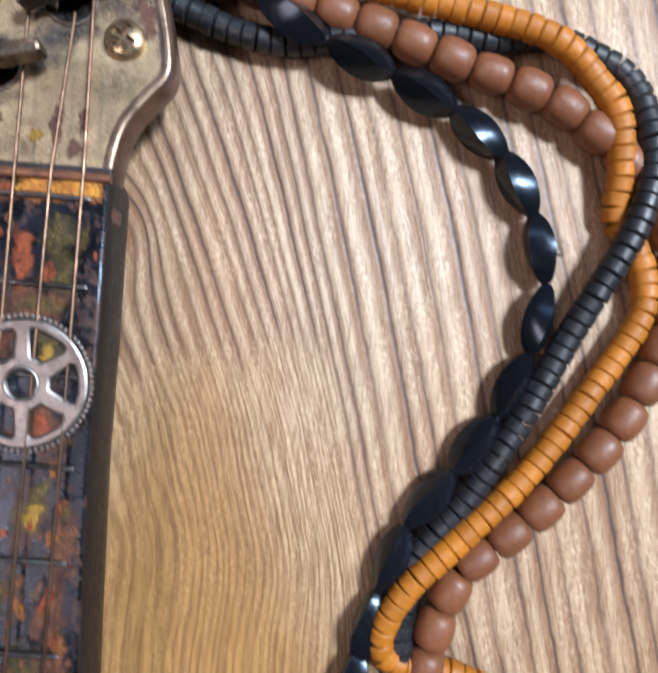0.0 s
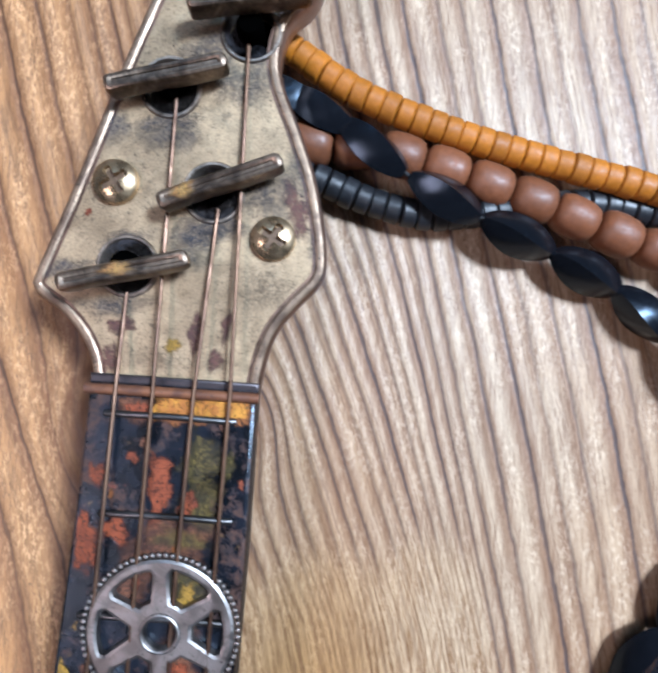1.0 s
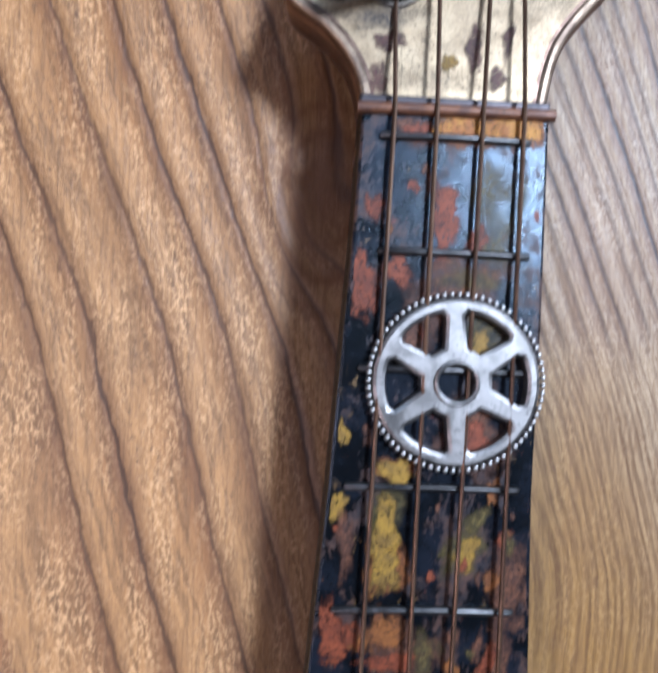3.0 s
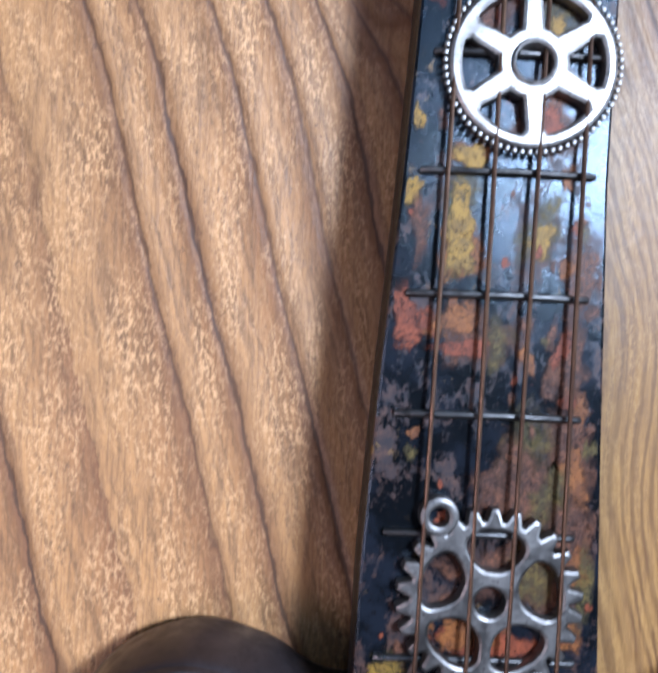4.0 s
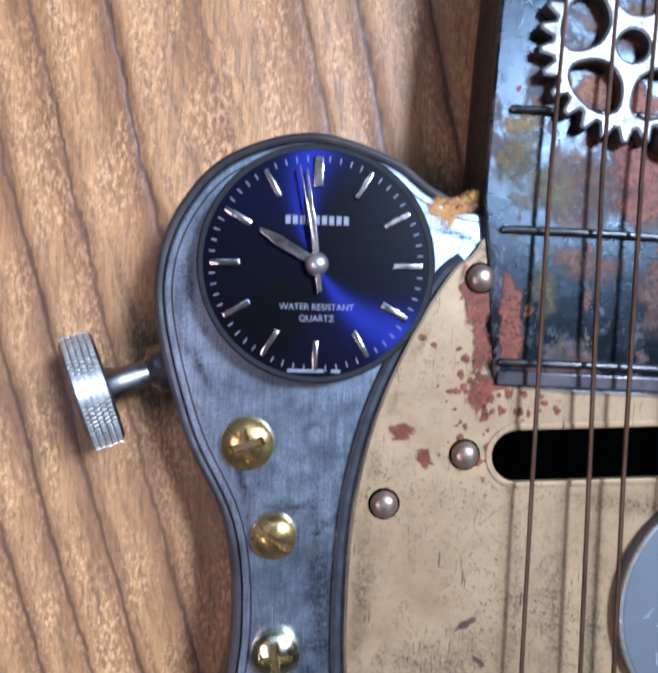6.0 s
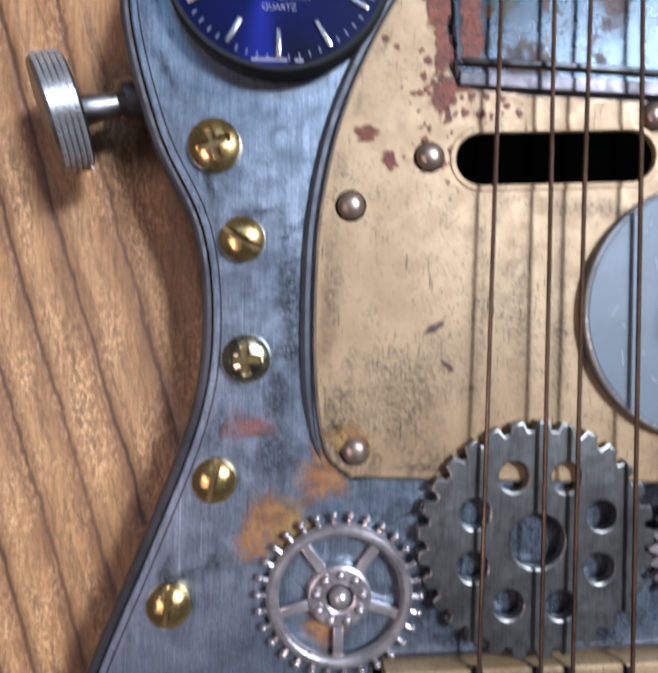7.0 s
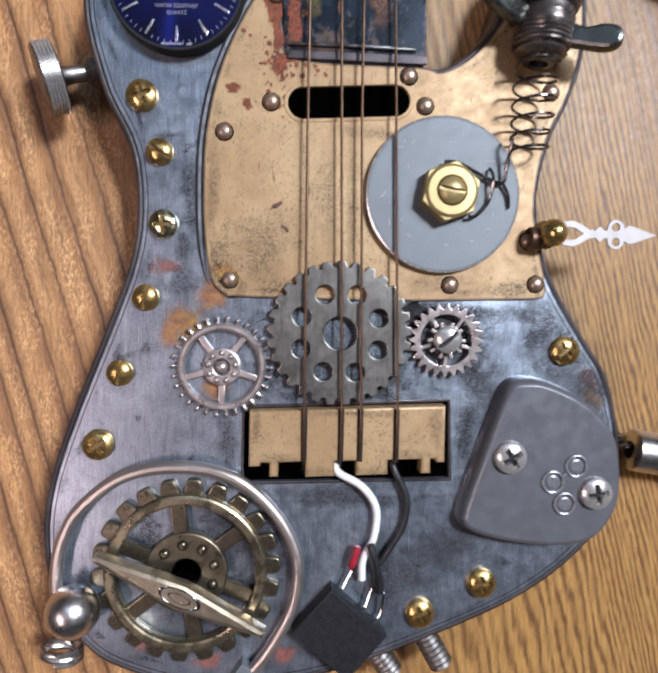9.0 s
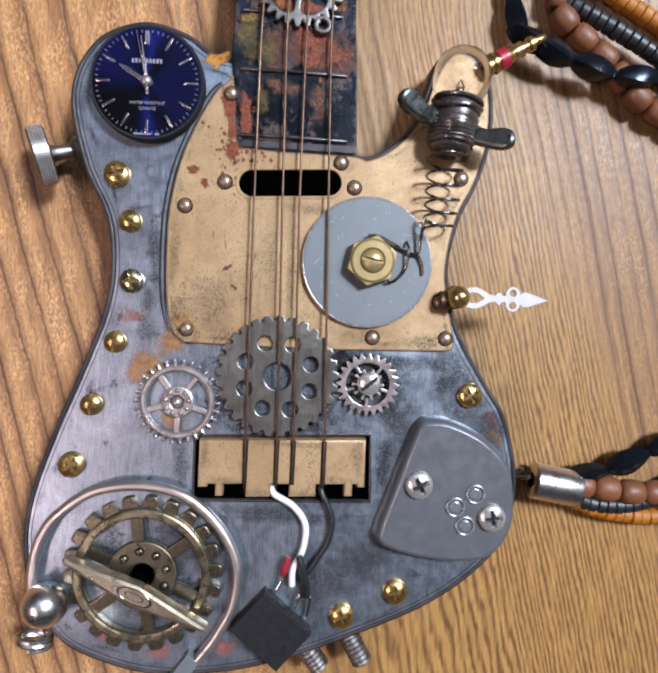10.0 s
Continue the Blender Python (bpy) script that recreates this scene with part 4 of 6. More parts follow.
OLIVE = paint_material("olive_paint", (0.13, 0.095, 0.026), (0.07, 0.056, 0.024), 0.85, 0.16, 0.5)
RUST_BROWN = paint_material("rust_brown", (0.15, 0.062, 0.032), (0.07, 0.032, 0.022), 0.92, 0.14, 0.2)
for mat_, x, y, rx, ry, turn in (
        (RUST_BROWN, -4.5, 213.6, 3.6, 1.8, 0), (PAINT_RED, -4.6, 213.6, 1.6, 1.5, 0), (PAINT_ORANGE, 3.6, 213.4, 5.2, 2.0, 0), (PAINT_YELLOW, 5.0, 213.9, 4.6, 1.7, 2), (PAINT_ORANGE, 11.2, 213.6, 1.8, 1.8, 0),
        (OLIVE, 5.6, 206.5, 3.0, 4.0, 0), (PAINT_RED, -0.9, 202.0, 2.2, 5.4, 3), (OLIVE, 6.0, 198.6, 3.4, 4.6, 0), (PAINT_RED, 4.0, 199.6, 1.6, 2.2, 0), (PAINT_RED, -10.2, 203.0, 1.3, 2.6, 0), (PAINT_RED, -5.0, 206.4, 1.0, 1.0, 0),
        (RUST_BROWN, 2.0, 193.4, 8.0, 3.4, 0), (OLIVE, 3.2, 194.0, 4.2, 1.9, 0), (PAINT_RED, -11.5, 193.4, 2.5, 5.6, 4), (PAINT_RED, -7.0, 195.0, 2.8, 2.3, 0), (OLIVE, 9.8, 206.0, 1.0, 2.6, 0),
        (RUST_BROWN, -4.5, 187.0, 4.5, 4.4, 0), (OLIVE, 4.6, 186.2, 2.2, 3.4, 0), (PAINT_YELLOW, 4.4, 185.4, 1.3, 2.0, 0), (RUST_BROWN, 4.0, 173.4, 5.0, 5.4, 0), (PAINT_RED, 4.4, 172.2, 2.3, 3.0, 0), (PAINT_YELLOW, -13.4, 173.0, 0.8, 2.0, 10),
        (PAINT_ORANGE, -6.6, 168.4, 3.4, 1.5, 0), (PAINT_YELLOW, -6.2, 168.0, 2.8, 1.7, 0), (PAINT_YELLOW, -14.0, 163.2, 1.6, 2.4, 0), (PAINT_RED, -13.6, 160.2, 0.8, 0.8, 0),
        (OLIVE, -7.2, 163.0, 3.0, 3.0, 0), (PAINT_ORANGE, -7.0, 155.4, 3.4, 5.4, 3), (PAINT_YELLOW, -7.2, 157.4, 2.6, 6.0, 3), (RUST_BROWN, -12.6, 158.0, 1.4, 5.0, 0), (OLIVE, 3.6, 157.6, 3.2, 3.8, 0), (PAINT_YELLOW, 4.0, 157.0, 1.9, 2.6, 0), (PAINT_RED, 3.6, 155.6, 0.6, 1.0, 0), (PAINT_RED, -1.0, 154.0, 0.7, 1.1, 0),
        (PAINT_RED, 8.9, 159.2, 1.5, 2.0, 0), (RUST_BROWN, 9.4, 152.5, 3.0, 7.5, 0), (PAINT_RED, -14.2, 146.4, 2.7, 4.6, 4), (PAINT_RED, -10.8, 145.6, 1.6, 2.4, 0), (RUST_BROWN, -4.8, 144.0, 6.0, 4.0, 0), (PAINT_ORANGE, -7.0, 145.8, 3.4, 3.0, 0), (PAINT_RED, -5.6, 142.4, 4.0, 1.6, 10), (OLIVE, -1.6, 143.0, 1.6, 3.6, 0),
        (PAINT_RED, 6.4, 141.2, 0.7, 1.6, 0), (PAINT_ORANGE, 10.0, 135.2, 1.9, 3.4, 0), (RUST_BROWN, 9.0, 128.0, 4.0, 8.0, 0), (PAINT_ORANGE, 9.6, 125.0, 2.6, 5.0, 0), (OLIVE, 3.0, 129.0, 4.4, 5.6, 0), (RUST_BROWN, 1.6, 124.0, 6.4, 6.0, 0), (OLIVE, 6.8, 121.0, 3.6, 4.0, 0),
        (RUST_BROWN, 3.0, 112.0, 8.0, 7.0, 0), (OLIVE, 4.4, 112.0, 3.4, 4.4, 0), (PAINT_ORANGE, 9.6, 105.0, 2.0, 4.6, 0), (RUST_BROWN, 9.6, 118.0, 3.6, 6.0, 0), (RUST_BROWN, 8.6, 141.0, 3.2, 5.0, 0), (PAINT_ORANGE, 10.6, 113.0, 1.8, 3.6, 0), (PAINT_RED, -1.5, 102.2, 8.6, 2.6, 0), (PAINT_ORANGE, -4.2, 103.4, 5.0, 2.2, 0), (PAINT_RED, 2.2, 106.8, 0.8, 1.2, 0), (OLIVE, 11.6, 110.0, 1.5, 6.0, 0),
        (OLIVE, -14.6, 93.6, 3.8, 5.8, 0), (PAINT_YELLOW, -14.8, 98.2, 3.2, 1.6, 0), (PAINT_YELLOW, -15.8, 94.4, 2.7, 1.7, 0), (RUST_BROWN, -7.2, 91.0, 6.6, 6.4, 0), (OLIVE, -9.6, 90.0, 2.8, 4.6, 0), (RUST_BROWN, 4.4, 90.6, 10.5, 7.0, 0), (PAINT_RED, 5.2, 90.6, 7.6, 6.4, 0), (PAINT_RED, 1.2, 93.4, 4.4, 3.6, 0), (PAINT_BLACK, 6.2, 90.0, 1.2, 2.2, 0),
        (RUST_BROWN, -4.4, 80.2, 5.0, 2.6, 0), (RUST_BROWN, 5.0, 77.0, 3.0, 5.0, 0), (OLIVE, -10.4, 76.4, 2.0, 4.4, 0), (PAINT_RED, -14.8, 72.4, 1.7, 6.0, 0), (PAINT_RED, -14.6, 69.0, 1.8, 3.0, 0), (RUST_BROWN, -8.0, 66.4, 7.0, 1.0, 0)):
    paint_dab(mat_, neck, x, y, rx * 1.3, ry * 1.3, BOARD + 0.05 + lift(), int(x * 31 + y * 7), turn, bounds=on_board)
# rust runs and specks scattered over the board
runs = random.Random(57)
for k in range(84):
    low = k < 34
    x, y = (runs.uniform(0.5, 12.5), runs.uniform(104, 162)) if low else (runs.uniform(-17, 13), runs.uniform(67, 212))
    size = runs.uniform(0.7, 1.9) if low else runs.uniform(0.4, 1.2)
    paint_dab(runs.choice((RUST_BROWN, RUST_BROWN, PAINT_ORANGE, OLIVE, PAINT_RED)), neck, x, y, size, size * runs.uniform(1.0, 2.4), BOARD + 0.05 + lift(), 600 + k, runs.uniform(-15, 15), bounds=on_board)
for k, (x, rx) in enumerate(((5.0, 9.0), (1.0, 5.0), (9.4, 5.0))):
    paint_dab(PAINT_AMBER, neck, x, 214.4, rx, 4.2, BOARD + 0.05 + lift(), 410 + k, label="chipped amber paint below the nut", bounds=lambda x, y, z: (min(max(x, -3.0), 12.2), min(max(y, 213.3), 215.8), z))
# paint on guard and steel, and black patches under gears and beside bridge and guard
spots = random.Random(21)
for k in range(110):
    x, y, r = spots.gauss(-16, 4.2), spots.gauss(62, 4.5), spots.uniform(0.22, 0.8)
    if not (-17.5 < x and y > 62.5) and not (y < 58.5 and x > -16.5):
        paint_dab(PAINT_RED, guard, x, y, r, r * spots.uniform(0.8, 1.7), GUARD + 0.05 + lift(), 300 + k, spots.uniform(-40, 40))
for mat_, x, y, rx, ry, turn in (
        (PAINT_RED, -19.2, 75.0, 2.9, 7.4, 10), (PAINT_RED, -18.4, 69.0, 2.0, 4.8, 0), (PAINT_RED, -28.6, 56.4, 2.8, 1.8, -20), (PAINT_RED, -25.4, 53.0, 1.6, 2.8, 40), (PAINT_RED, -18.4, 61.8, 2.0, 3.6, 0),
        (PAINT_RED, -20.4, 53.2, 2.6, 2.6, 0), (PAINT_RED, -16.0, 63.4, 2.4, 1.0, 0), (OCHRE_SMEAR, -29.5, 13.8, 3.4, 3.0, 0), (GRIME, -6.4, 32, 2.6, 16, 2), (GRIME, 0.0, 30, 2.0, 15, 0), (GRIME, -31.0, 18, 2.6, 9, 0), (GRIME, -12, 11, 14, 2.4, 0), (GRIME, 36, 11.5, 9, 2.0, 0), (GRIME, -22, 20, 11, 9, 20), (GRIME, -11.5, 30, 1.6, 15, 1), (GRIME, 4, 47.5, 12, 1.6, 0), (GRIME, 41, 12, 6, 3, 0), (GRIME, -31, 12, 4, 4, 0), (GRIME, -33, 34, 1.6, 14, 0), (GRIME, 43, 48, 2.0, 12, -12), (GRIME, 20, 12.6, 8, 3, 0), (GRIME, 12.4, 61, 3.6, 3.6, 0), (GRIME, 38, 70, 7, 7, 0), (PAINT_BROWN, -18, 30, 2, 0.7, 35), (PAINT_BROWN, -16.0, 24.5, 1.6, 0.6, -40)):
    paint_dab(mat_, guard, x, y, rx, ry, GUARD + 0.05 + lift(), int(x * 13 + y * 17), turn)
for mat_, x, y, rx, ry, turn in (
        (PAINT_AMBER, -23.6, 87.0, 4.8, 2.9, 12), (ORANGE_SMEAR, -33.0, 9.0, 5.0, 5.0, 30), (ORANGE_SMEAR, -41.5, 1.0, 4.2, 7.0, -10), (OCHRE_SMEAR, -37.5, 0.5, 4.6, 4.4, 0), (RED_SMEAR, -44.0, 15.0, 4.6, 2.8, 15),
        (PAINT_BLACK, -40.0, 11.5, 4.4, 4.2, 0), (PAINT_BLACK, -48.4, -4.4, 1.5, 1.9, 0), (PAINT_BLACK, -52.3, -6.0, 3.2, 1.0, 20), (PAINT_BLACK, -50, -21, 1.4, 0.9, 0), (RED_SMEAR, 59.5, -10, 5.0, 2.2, -55),
        (OCHRE_SMEAR, 60.5, -14.5, 4.0, 3.0, -50), (ORANGE_SMEAR, -32.5, -12.5, 4.5, 4.5, 0), (PAINT_BLACK, 46, 0.5, 5.0, 3.0, 40), (RED_SMEAR, -33, -81.0, 4.6, 2.6, 0), (RED_SMEAR, -14.5, -79.5, 3.2, 3.4, 0),
        (RED_SMEAR, -49, -76, 4.2, 3.0, -30), (PAINT_BLACK, -38.5, 26, 2.6, 1.6, 20), (PAINT_BLACK, -37.5, 43.5, 3.0, 0.9, 30), (PAINT_BLACK, -2, -3, 23, 20, 0), (PAINT_BLACK, 0, -13.6, 27, 3.4, 1), (PAINT_BLACK, 0, -40, 26, 3.0, 1), (PAINT_BLACK, -29, -26, 3.0, 10, 0), (PAINT_BLACK, 29, -25, 3.0, 10, 0), (PAINT_BLACK, 8, 6.2, 30, 2.2, 0), (PAINT_BLACK, -38.5, 34, 2.2, 16, 3), (PAINT_BLACK, 23, -1, 12, 11, 0), (PAINT_BLACK, 6, -10, 12, 4.4, 0), (PAINT_BLACK, -14, -9, 6, 6, 40), (PAINT_BLACK, 30, -9, 6, 4, 0), (PAINT_BLACK, 16, 3.5, 4, 4, 0), (PAINT_BLACK, -37, -57, 17, 15, -30), (PAINT_BLACK, -29, -47, 6, 4, -30), (PAINT_BLACK, -48, -48, 5, 5, 0), (PAINT_BLACK, -24, -62, 4, 6, 0), (PAINT_BLACK, -40, 19, 3, 4, 0), (PAINT_BLACK, -62, -60, 3, 4, 0), (PAINT_BLACK, -44, 45, 3.4, 1.4, 15), (PAINT_BLACK, 40, -56, 2.4, 1.0, -40)):
    paint_dab(mat_, top_plate, x, y, rx, ry, TOP + 0.05 + lift(), int(x * 19 + y * 23), turn)

# broad dull film beside the guard, round the pointed gear and under the clockwork
# it paints in dark areas where the steel mirrors no window
for x, y, rx, ry, turn in ((26, 5.6, 22, 3.4, 1), (24, -1, 15, 11, 0), (48, 2, 10, 9, -40), (55, -8, 9, 8, -50), (60, -16, 5, 9, 25), (34, -12, 6, 8, 0), (-30, -50, 11, 9, -30), (-18, -50, 5, 12, 15), (-38, -66, 13, 8, 0), (26, -52, 9, 6, 0), (30, -22, 3, 9, -20), (12, -60, 12, 8, 20)):
    paint_dab(DARK_FILM, top_plate, x, y, rx, ry, TOP + 0.05 + lift(), int(x * 37 + y * 41), turn)

# grime that gathers along the edges of the steel and of the guard
edge_rng = random.Random(33)
for loop, inward, step, target, z, mat_ in ((outline, 5.2, 6, top_plate, TOP, PAINT_BLACK), (outline, 3.9, 5, top_plate, TOP, GRIME), (ccw(guard_outline), 1.6, 3, guard, GUARD, GRIME)):
    line = inset(loop, inward)
    for i in range(0, len(line), step):
        (x0, y0), (x1, y1) = line[i], line[(i + 2) % len(line)]
        if edge_rng.random() < 0.35 or y0 > 84 or (-16 < x0 < 16 and y0 > 60):
            continue
        paint_dab(mat_, target, x0, y0, edge_rng.uniform(2.0, 5.5), edge_rng.uniform(0.6, 1.5), z + 0.05 + lift(), 900 + i, math.degrees(math.atan2(y1 - y0, x1 - x0)))
# small dark scuffs on the steel
for k in range(46):
    x, y = edge_rng.uniform(-60, 58), edge_rng.uniform(-66, 40)
    if y > 6 and -37 < x < 46 or abs(x + 38) < 24 and abs(y + 57) < 24 or x > 26 and y < -8 or abs(x) > 40 + max(0, -y) * 0.4:
        continue
    paint_dab(PAINT_BLACK, top_plate, x, y, edge_rng.uniform(0.5, 2.4), edge_rng.uniform(0.2, 0.6), TOP + 0.05 + lift(), 1500 + k, edge_rng.uniform(0, 180))

# ---- headstock ----
HEAD = [(-10.5, 208), (-12.0, 215), (-12.8, 220), (-14.6, 224.0), (-17.8, 227.6), (-21.4, 230.0), (-22.7, 231.6), (-22.4, 233.8), (-18.4, 245.1), (-14.7, 256.4), (-11.6, 266.3), (-7.3, 278.4), (-3.6, 288), (1, 294.6), (8, 297), (15, 294),
        (19, 287), (18.2, 281), (14.2, 276.6), (12.8, 271), (13.4, 266.2), (16.4, 259.4), (19.4, 252.0), (21.2, 245), (22.2, 238.8), (21.6, 235.2), (18.4, 231.4), (15.4, 227.3), (13.8, 222.6), (12.6, 215), (11, 208)]
head_outline = [q[:2] for q in spline([(x, y, 0) for x, y in HEAD], 4)]
HOLES = ((-8.4, 235.6), (4.1, 248.0), (-3.7, 264.0), (8.2, 273.7))
FERRULE = worn_metal("worn_ferrule", (0.40, 0.34, 0.28), (0.17, 0.14, 0.115), (0.015, 0.013, 0.013), 0.36, 0.85, 0.9, blotch=0.3)
HEAD_RIM = worn_metal("rim_bronze", (0.36, 0.265, 0.18), (0.15, 0.105, 0.075), (0.02, 0.016, 0.015), 0.42, 0.7, 0.9, blotch=0.16, stains=0.7)
headstock = part("headstock", plate([head_outline] + [circle(4.3, 28, x, y) for x, y in HOLES], 11.0, 16.9, 0.5), CHAMPAGNE, guitar, "pale champagne-coloured metal headstock with dark specks")
part("head_edge", ring_body(ccw(head_outline), [(8.5, 1.6), (9.0, 0.4), (11, -0.25), (15.2, -0.45), (16.3, -0.25), (16.65, 0.1)], False), COPPER_EDGE, headstock, "copper-brown edge")
part("raised_rim", plate([inset(ccw(head_outline), 0.05), inset(ccw(head_outline), 1.55)], 16.5, 17.25, 0.5), HEAD_RIM, headstock, "rubbed bronze rim")
part("groove", plate([inset(ccw(head_outline), 1.5), inset(ccw(head_outline), 1.9)], 16.7, 16.93, 0), COPPER_EDGE, headstock)
ferrule = part("ferrule", lathe([(4.1, -3), (4.15, 0.1), (4.4, 0.45), (4.75, 0.45), (5.0, 0)], 36), FERRULE, headstock, "dark worn ferrule", place(*HOLES[0], 16.9))
# wells and posts are painted black for the shade inside the holes
well = part("well", plate([circle(4.4, 24)], 0, 0.2, 0), SHADE_BLACK, headstock, "", place(*HOLES[0], 12.6))
post = part("post", lathe([(2.2, 0), (2.2, 6.5), (1.6, 7.5), (0, 7.5)], 20), SHADE_BLACK, headstock, "tuner post, black for the shade in its well", place(*HOLES[0], 12.5))
for x, y in HOLES[1:]:
    again(ferrule, place(x, y, 16.9))
    again(well, place(x, y, 12.6))
    again(post, place(x, y, 12.5))


def peg_bar(length):
    """A bar with rounded ends and rounded edges, a groove along its top."""
    h = length / 2
    line = [(-h + 0.7, -1.4), (-h * 0.4, -1.25), (h * 0.3, -1.45), (h - 0.9, -1.3), (h - 0.15, -0.9), (h, 0.1), (h - 0.3, 1.0), (h - 0.9, 1.4), (h * 0.2, 1.3), (-h * 0.5, 1.45), (-h + 0.7, 1.3), (-h + 0.15, 1.0), (-h, 0), (-h + 0.2, -1.0)]
    groove = [(-h + 1.6, -0.12), (h - 1.6, -0.12), (h - 1.6, 0.12), (-h + 1.6, 0.12)]
    lower = [(-h + 1.0, -0.4), (h - 1.0, -0.4), (h - 1.0, 0.4), (-h + 1.0, 0.4)]
    return join(plate([line, groove], -1.9, 1.7, 0.75, True), plate([lower], 1.0, 1.25, 0))


PEGS = ((-7.0, 234.3, 23.0, 19.2, 15.6, 5), (5.9, 248.6, 21.8, 19.6, 22.2, -2), (-3.2, 264.0, 21.6, 18.6, 16.0, 0), (8.4, 276.2, 22.0, 18.8, 12, 2))
for i, (x, y, z, length, turn, dip) in enumerate(PEGS):
    peg = part("tuning_peg", peg_bar(length), PEG, guitar, "worn bronze tuning bar", place(x, y, z, turn, 0, dip))
    if i < 2:
        paint_dab(OCHRE_SMEAR, peg, -5.6 + 5 * (1 - i), 0.2, 2.8, 1.1, 1.76, 5 + i)
for x, y, seed in ((-16.2, 231.7, 3), (-12.1, 261.4, 4)):
    paint_dab(PAINT_BROWN, headstock, x, y, 1.6, 1.2, 16.95 + lift(), seed)
head_screw = part("screw", screw_head(3.6, 2.1), worn_metal("head_brass", (0.46, 0.35, 0.215), (0.30, 0.22, 0.13), (0.08, 0.055, 0.035), 0.30, 0.9, 0.7, blotch=0.3), guitar, "dull brass cross-head screw", place(-11.1, 248.5, 16.9, 35), angle=35)
part("recess", recess(3.6, 2.1), GUARD_EDGE, head_screw)
again(head_screw, place(13.9, 241.5, 16.9, 60))
for mat_, x, y, rx, ry, turn in ((PAINT_YELLOW, -0.7, 223.8, 1.7, 2.3, 0), (PAINT_BROWN, 3.0, 225.6, 1.8, 4.0, 0), (PAINT_BROWN, 7.5, 227.0, 1.3, 3.0, -10), (PAINT_BROWN, 6.2, 222.0, 1.6, 2.2, -30), (DARK_FILM, 2, 240.5, 6.5, 4.4, 30), (DARK_FILM, -9.5, 229.5, 6, 2.2, 10), (DARK_FILM, -3, 256.5, 5, 3.0, 0), (PAINT_BROWN, 17.5, 246, 2.2, 7.0, 15), (PAINT_BROWN, -10, 221, 2.2, 3.0, 0),
                                 (DARK_FILM, 11.4, 249, 5.2, 5.4, 0), (DARK_FILM, 2.5, 271.5, 6.5, 5.0, 20), (GRIME, -8.4, 235.6, 9.0, 7.0, 15), (GRIME, 4.1, 246.5, 9.5, 8.0, 20), (GRIME, -3.7, 264, 8.5, 7.5, 15), (DARK_FILM, 5.4, 266, 3.0, 5.0, 0), (GRIME, 14, 234, 5, 6, 30), (DARK_FILM, 20.6, 241, 1.5, 8, 8), (DARK_FILM, 17.6, 252, 1.6, 7, 22), (DARK_FILM, -18.6, 234.6, 4.2, 1.8, 20), (DARK_FILM, -9.0, 239.8, 5.0, 1.7, 15), (DARK_FILM, 4.4, 241.6, 5.6, 2.2, 20), (DARK_FILM, 9.4, 266, 2.2, 6, 0), (DARK_FILM, -4.2, 258.6, 5.2, 1.7, 12), (GRIME, 0, 221.5, 9, 2.4, 0), (DARK_FILM, -12, 257.5, 3.0, 3.0, -20), (PAINT_RED, -15.0, 243.6, 0.8, 0.9, 0), (PAINT_BROWN, -9, 226, 3.0, 2.0, 0)):
    paint_dab(mat_, headstock, x, y, rx, ry, 16.95 + lift(), int(x * 11 + y * 29), turn)

# ---- strings ----
STRINGS = (((-8.2, 231.5, 17.2), (-8.1, 216.4), (-11.4, 92), (-11.3, 52), (-10.7, -29)), ((-2.6, 262.5, 17.4), (-2.5, 216.6), (-4.5, 92), (-3.6, 52), (-1.9, -29)),
           ((5.0, 245.5, 17.2), (3.7, 216.8), (0.8, 92), (1.1, 52), (2.7, -29)), ((8.0, 271.5, 17.4), (9.2, 217.0), (7.6, 92), (9.0, 52), (11.4, -29)))
for head, nut, a, b, end in STRINGS:
    pts = [head, (*nut, BOARD + 1.1), (*a, 20.6), (*b, 21.0), (end[0], -18.5, 21.2), (end[0], end[1], 20.8), (end[0] + 0.1, -33, 17.2)]
    part("string", tube(pts, 0.32, 8), COPPER, guitar, "copper-wound string")

# ---- gears ----


def cog(n, r0, r1, duty=0.5, taper=0.6, a0=0.0):
    """Outline of a toothed wheel."""
    out = []
    for i in range(n):
        a = math.tau * i / n + a0
        w = math.tau / n
        for f, r in ((-0.5 * duty, r0), (-0.5 * duty * taper, r1), (0.5 * duty * taper, r1), (0.5 * duty, r0)):
            out.append((r * math.cos(a + f * w), r * math.sin(a + f * w)))
        g = 0.5
        out.append((r0 * math.cos(a + g * w), r0 * math.sin(a + g * w)))
    return out


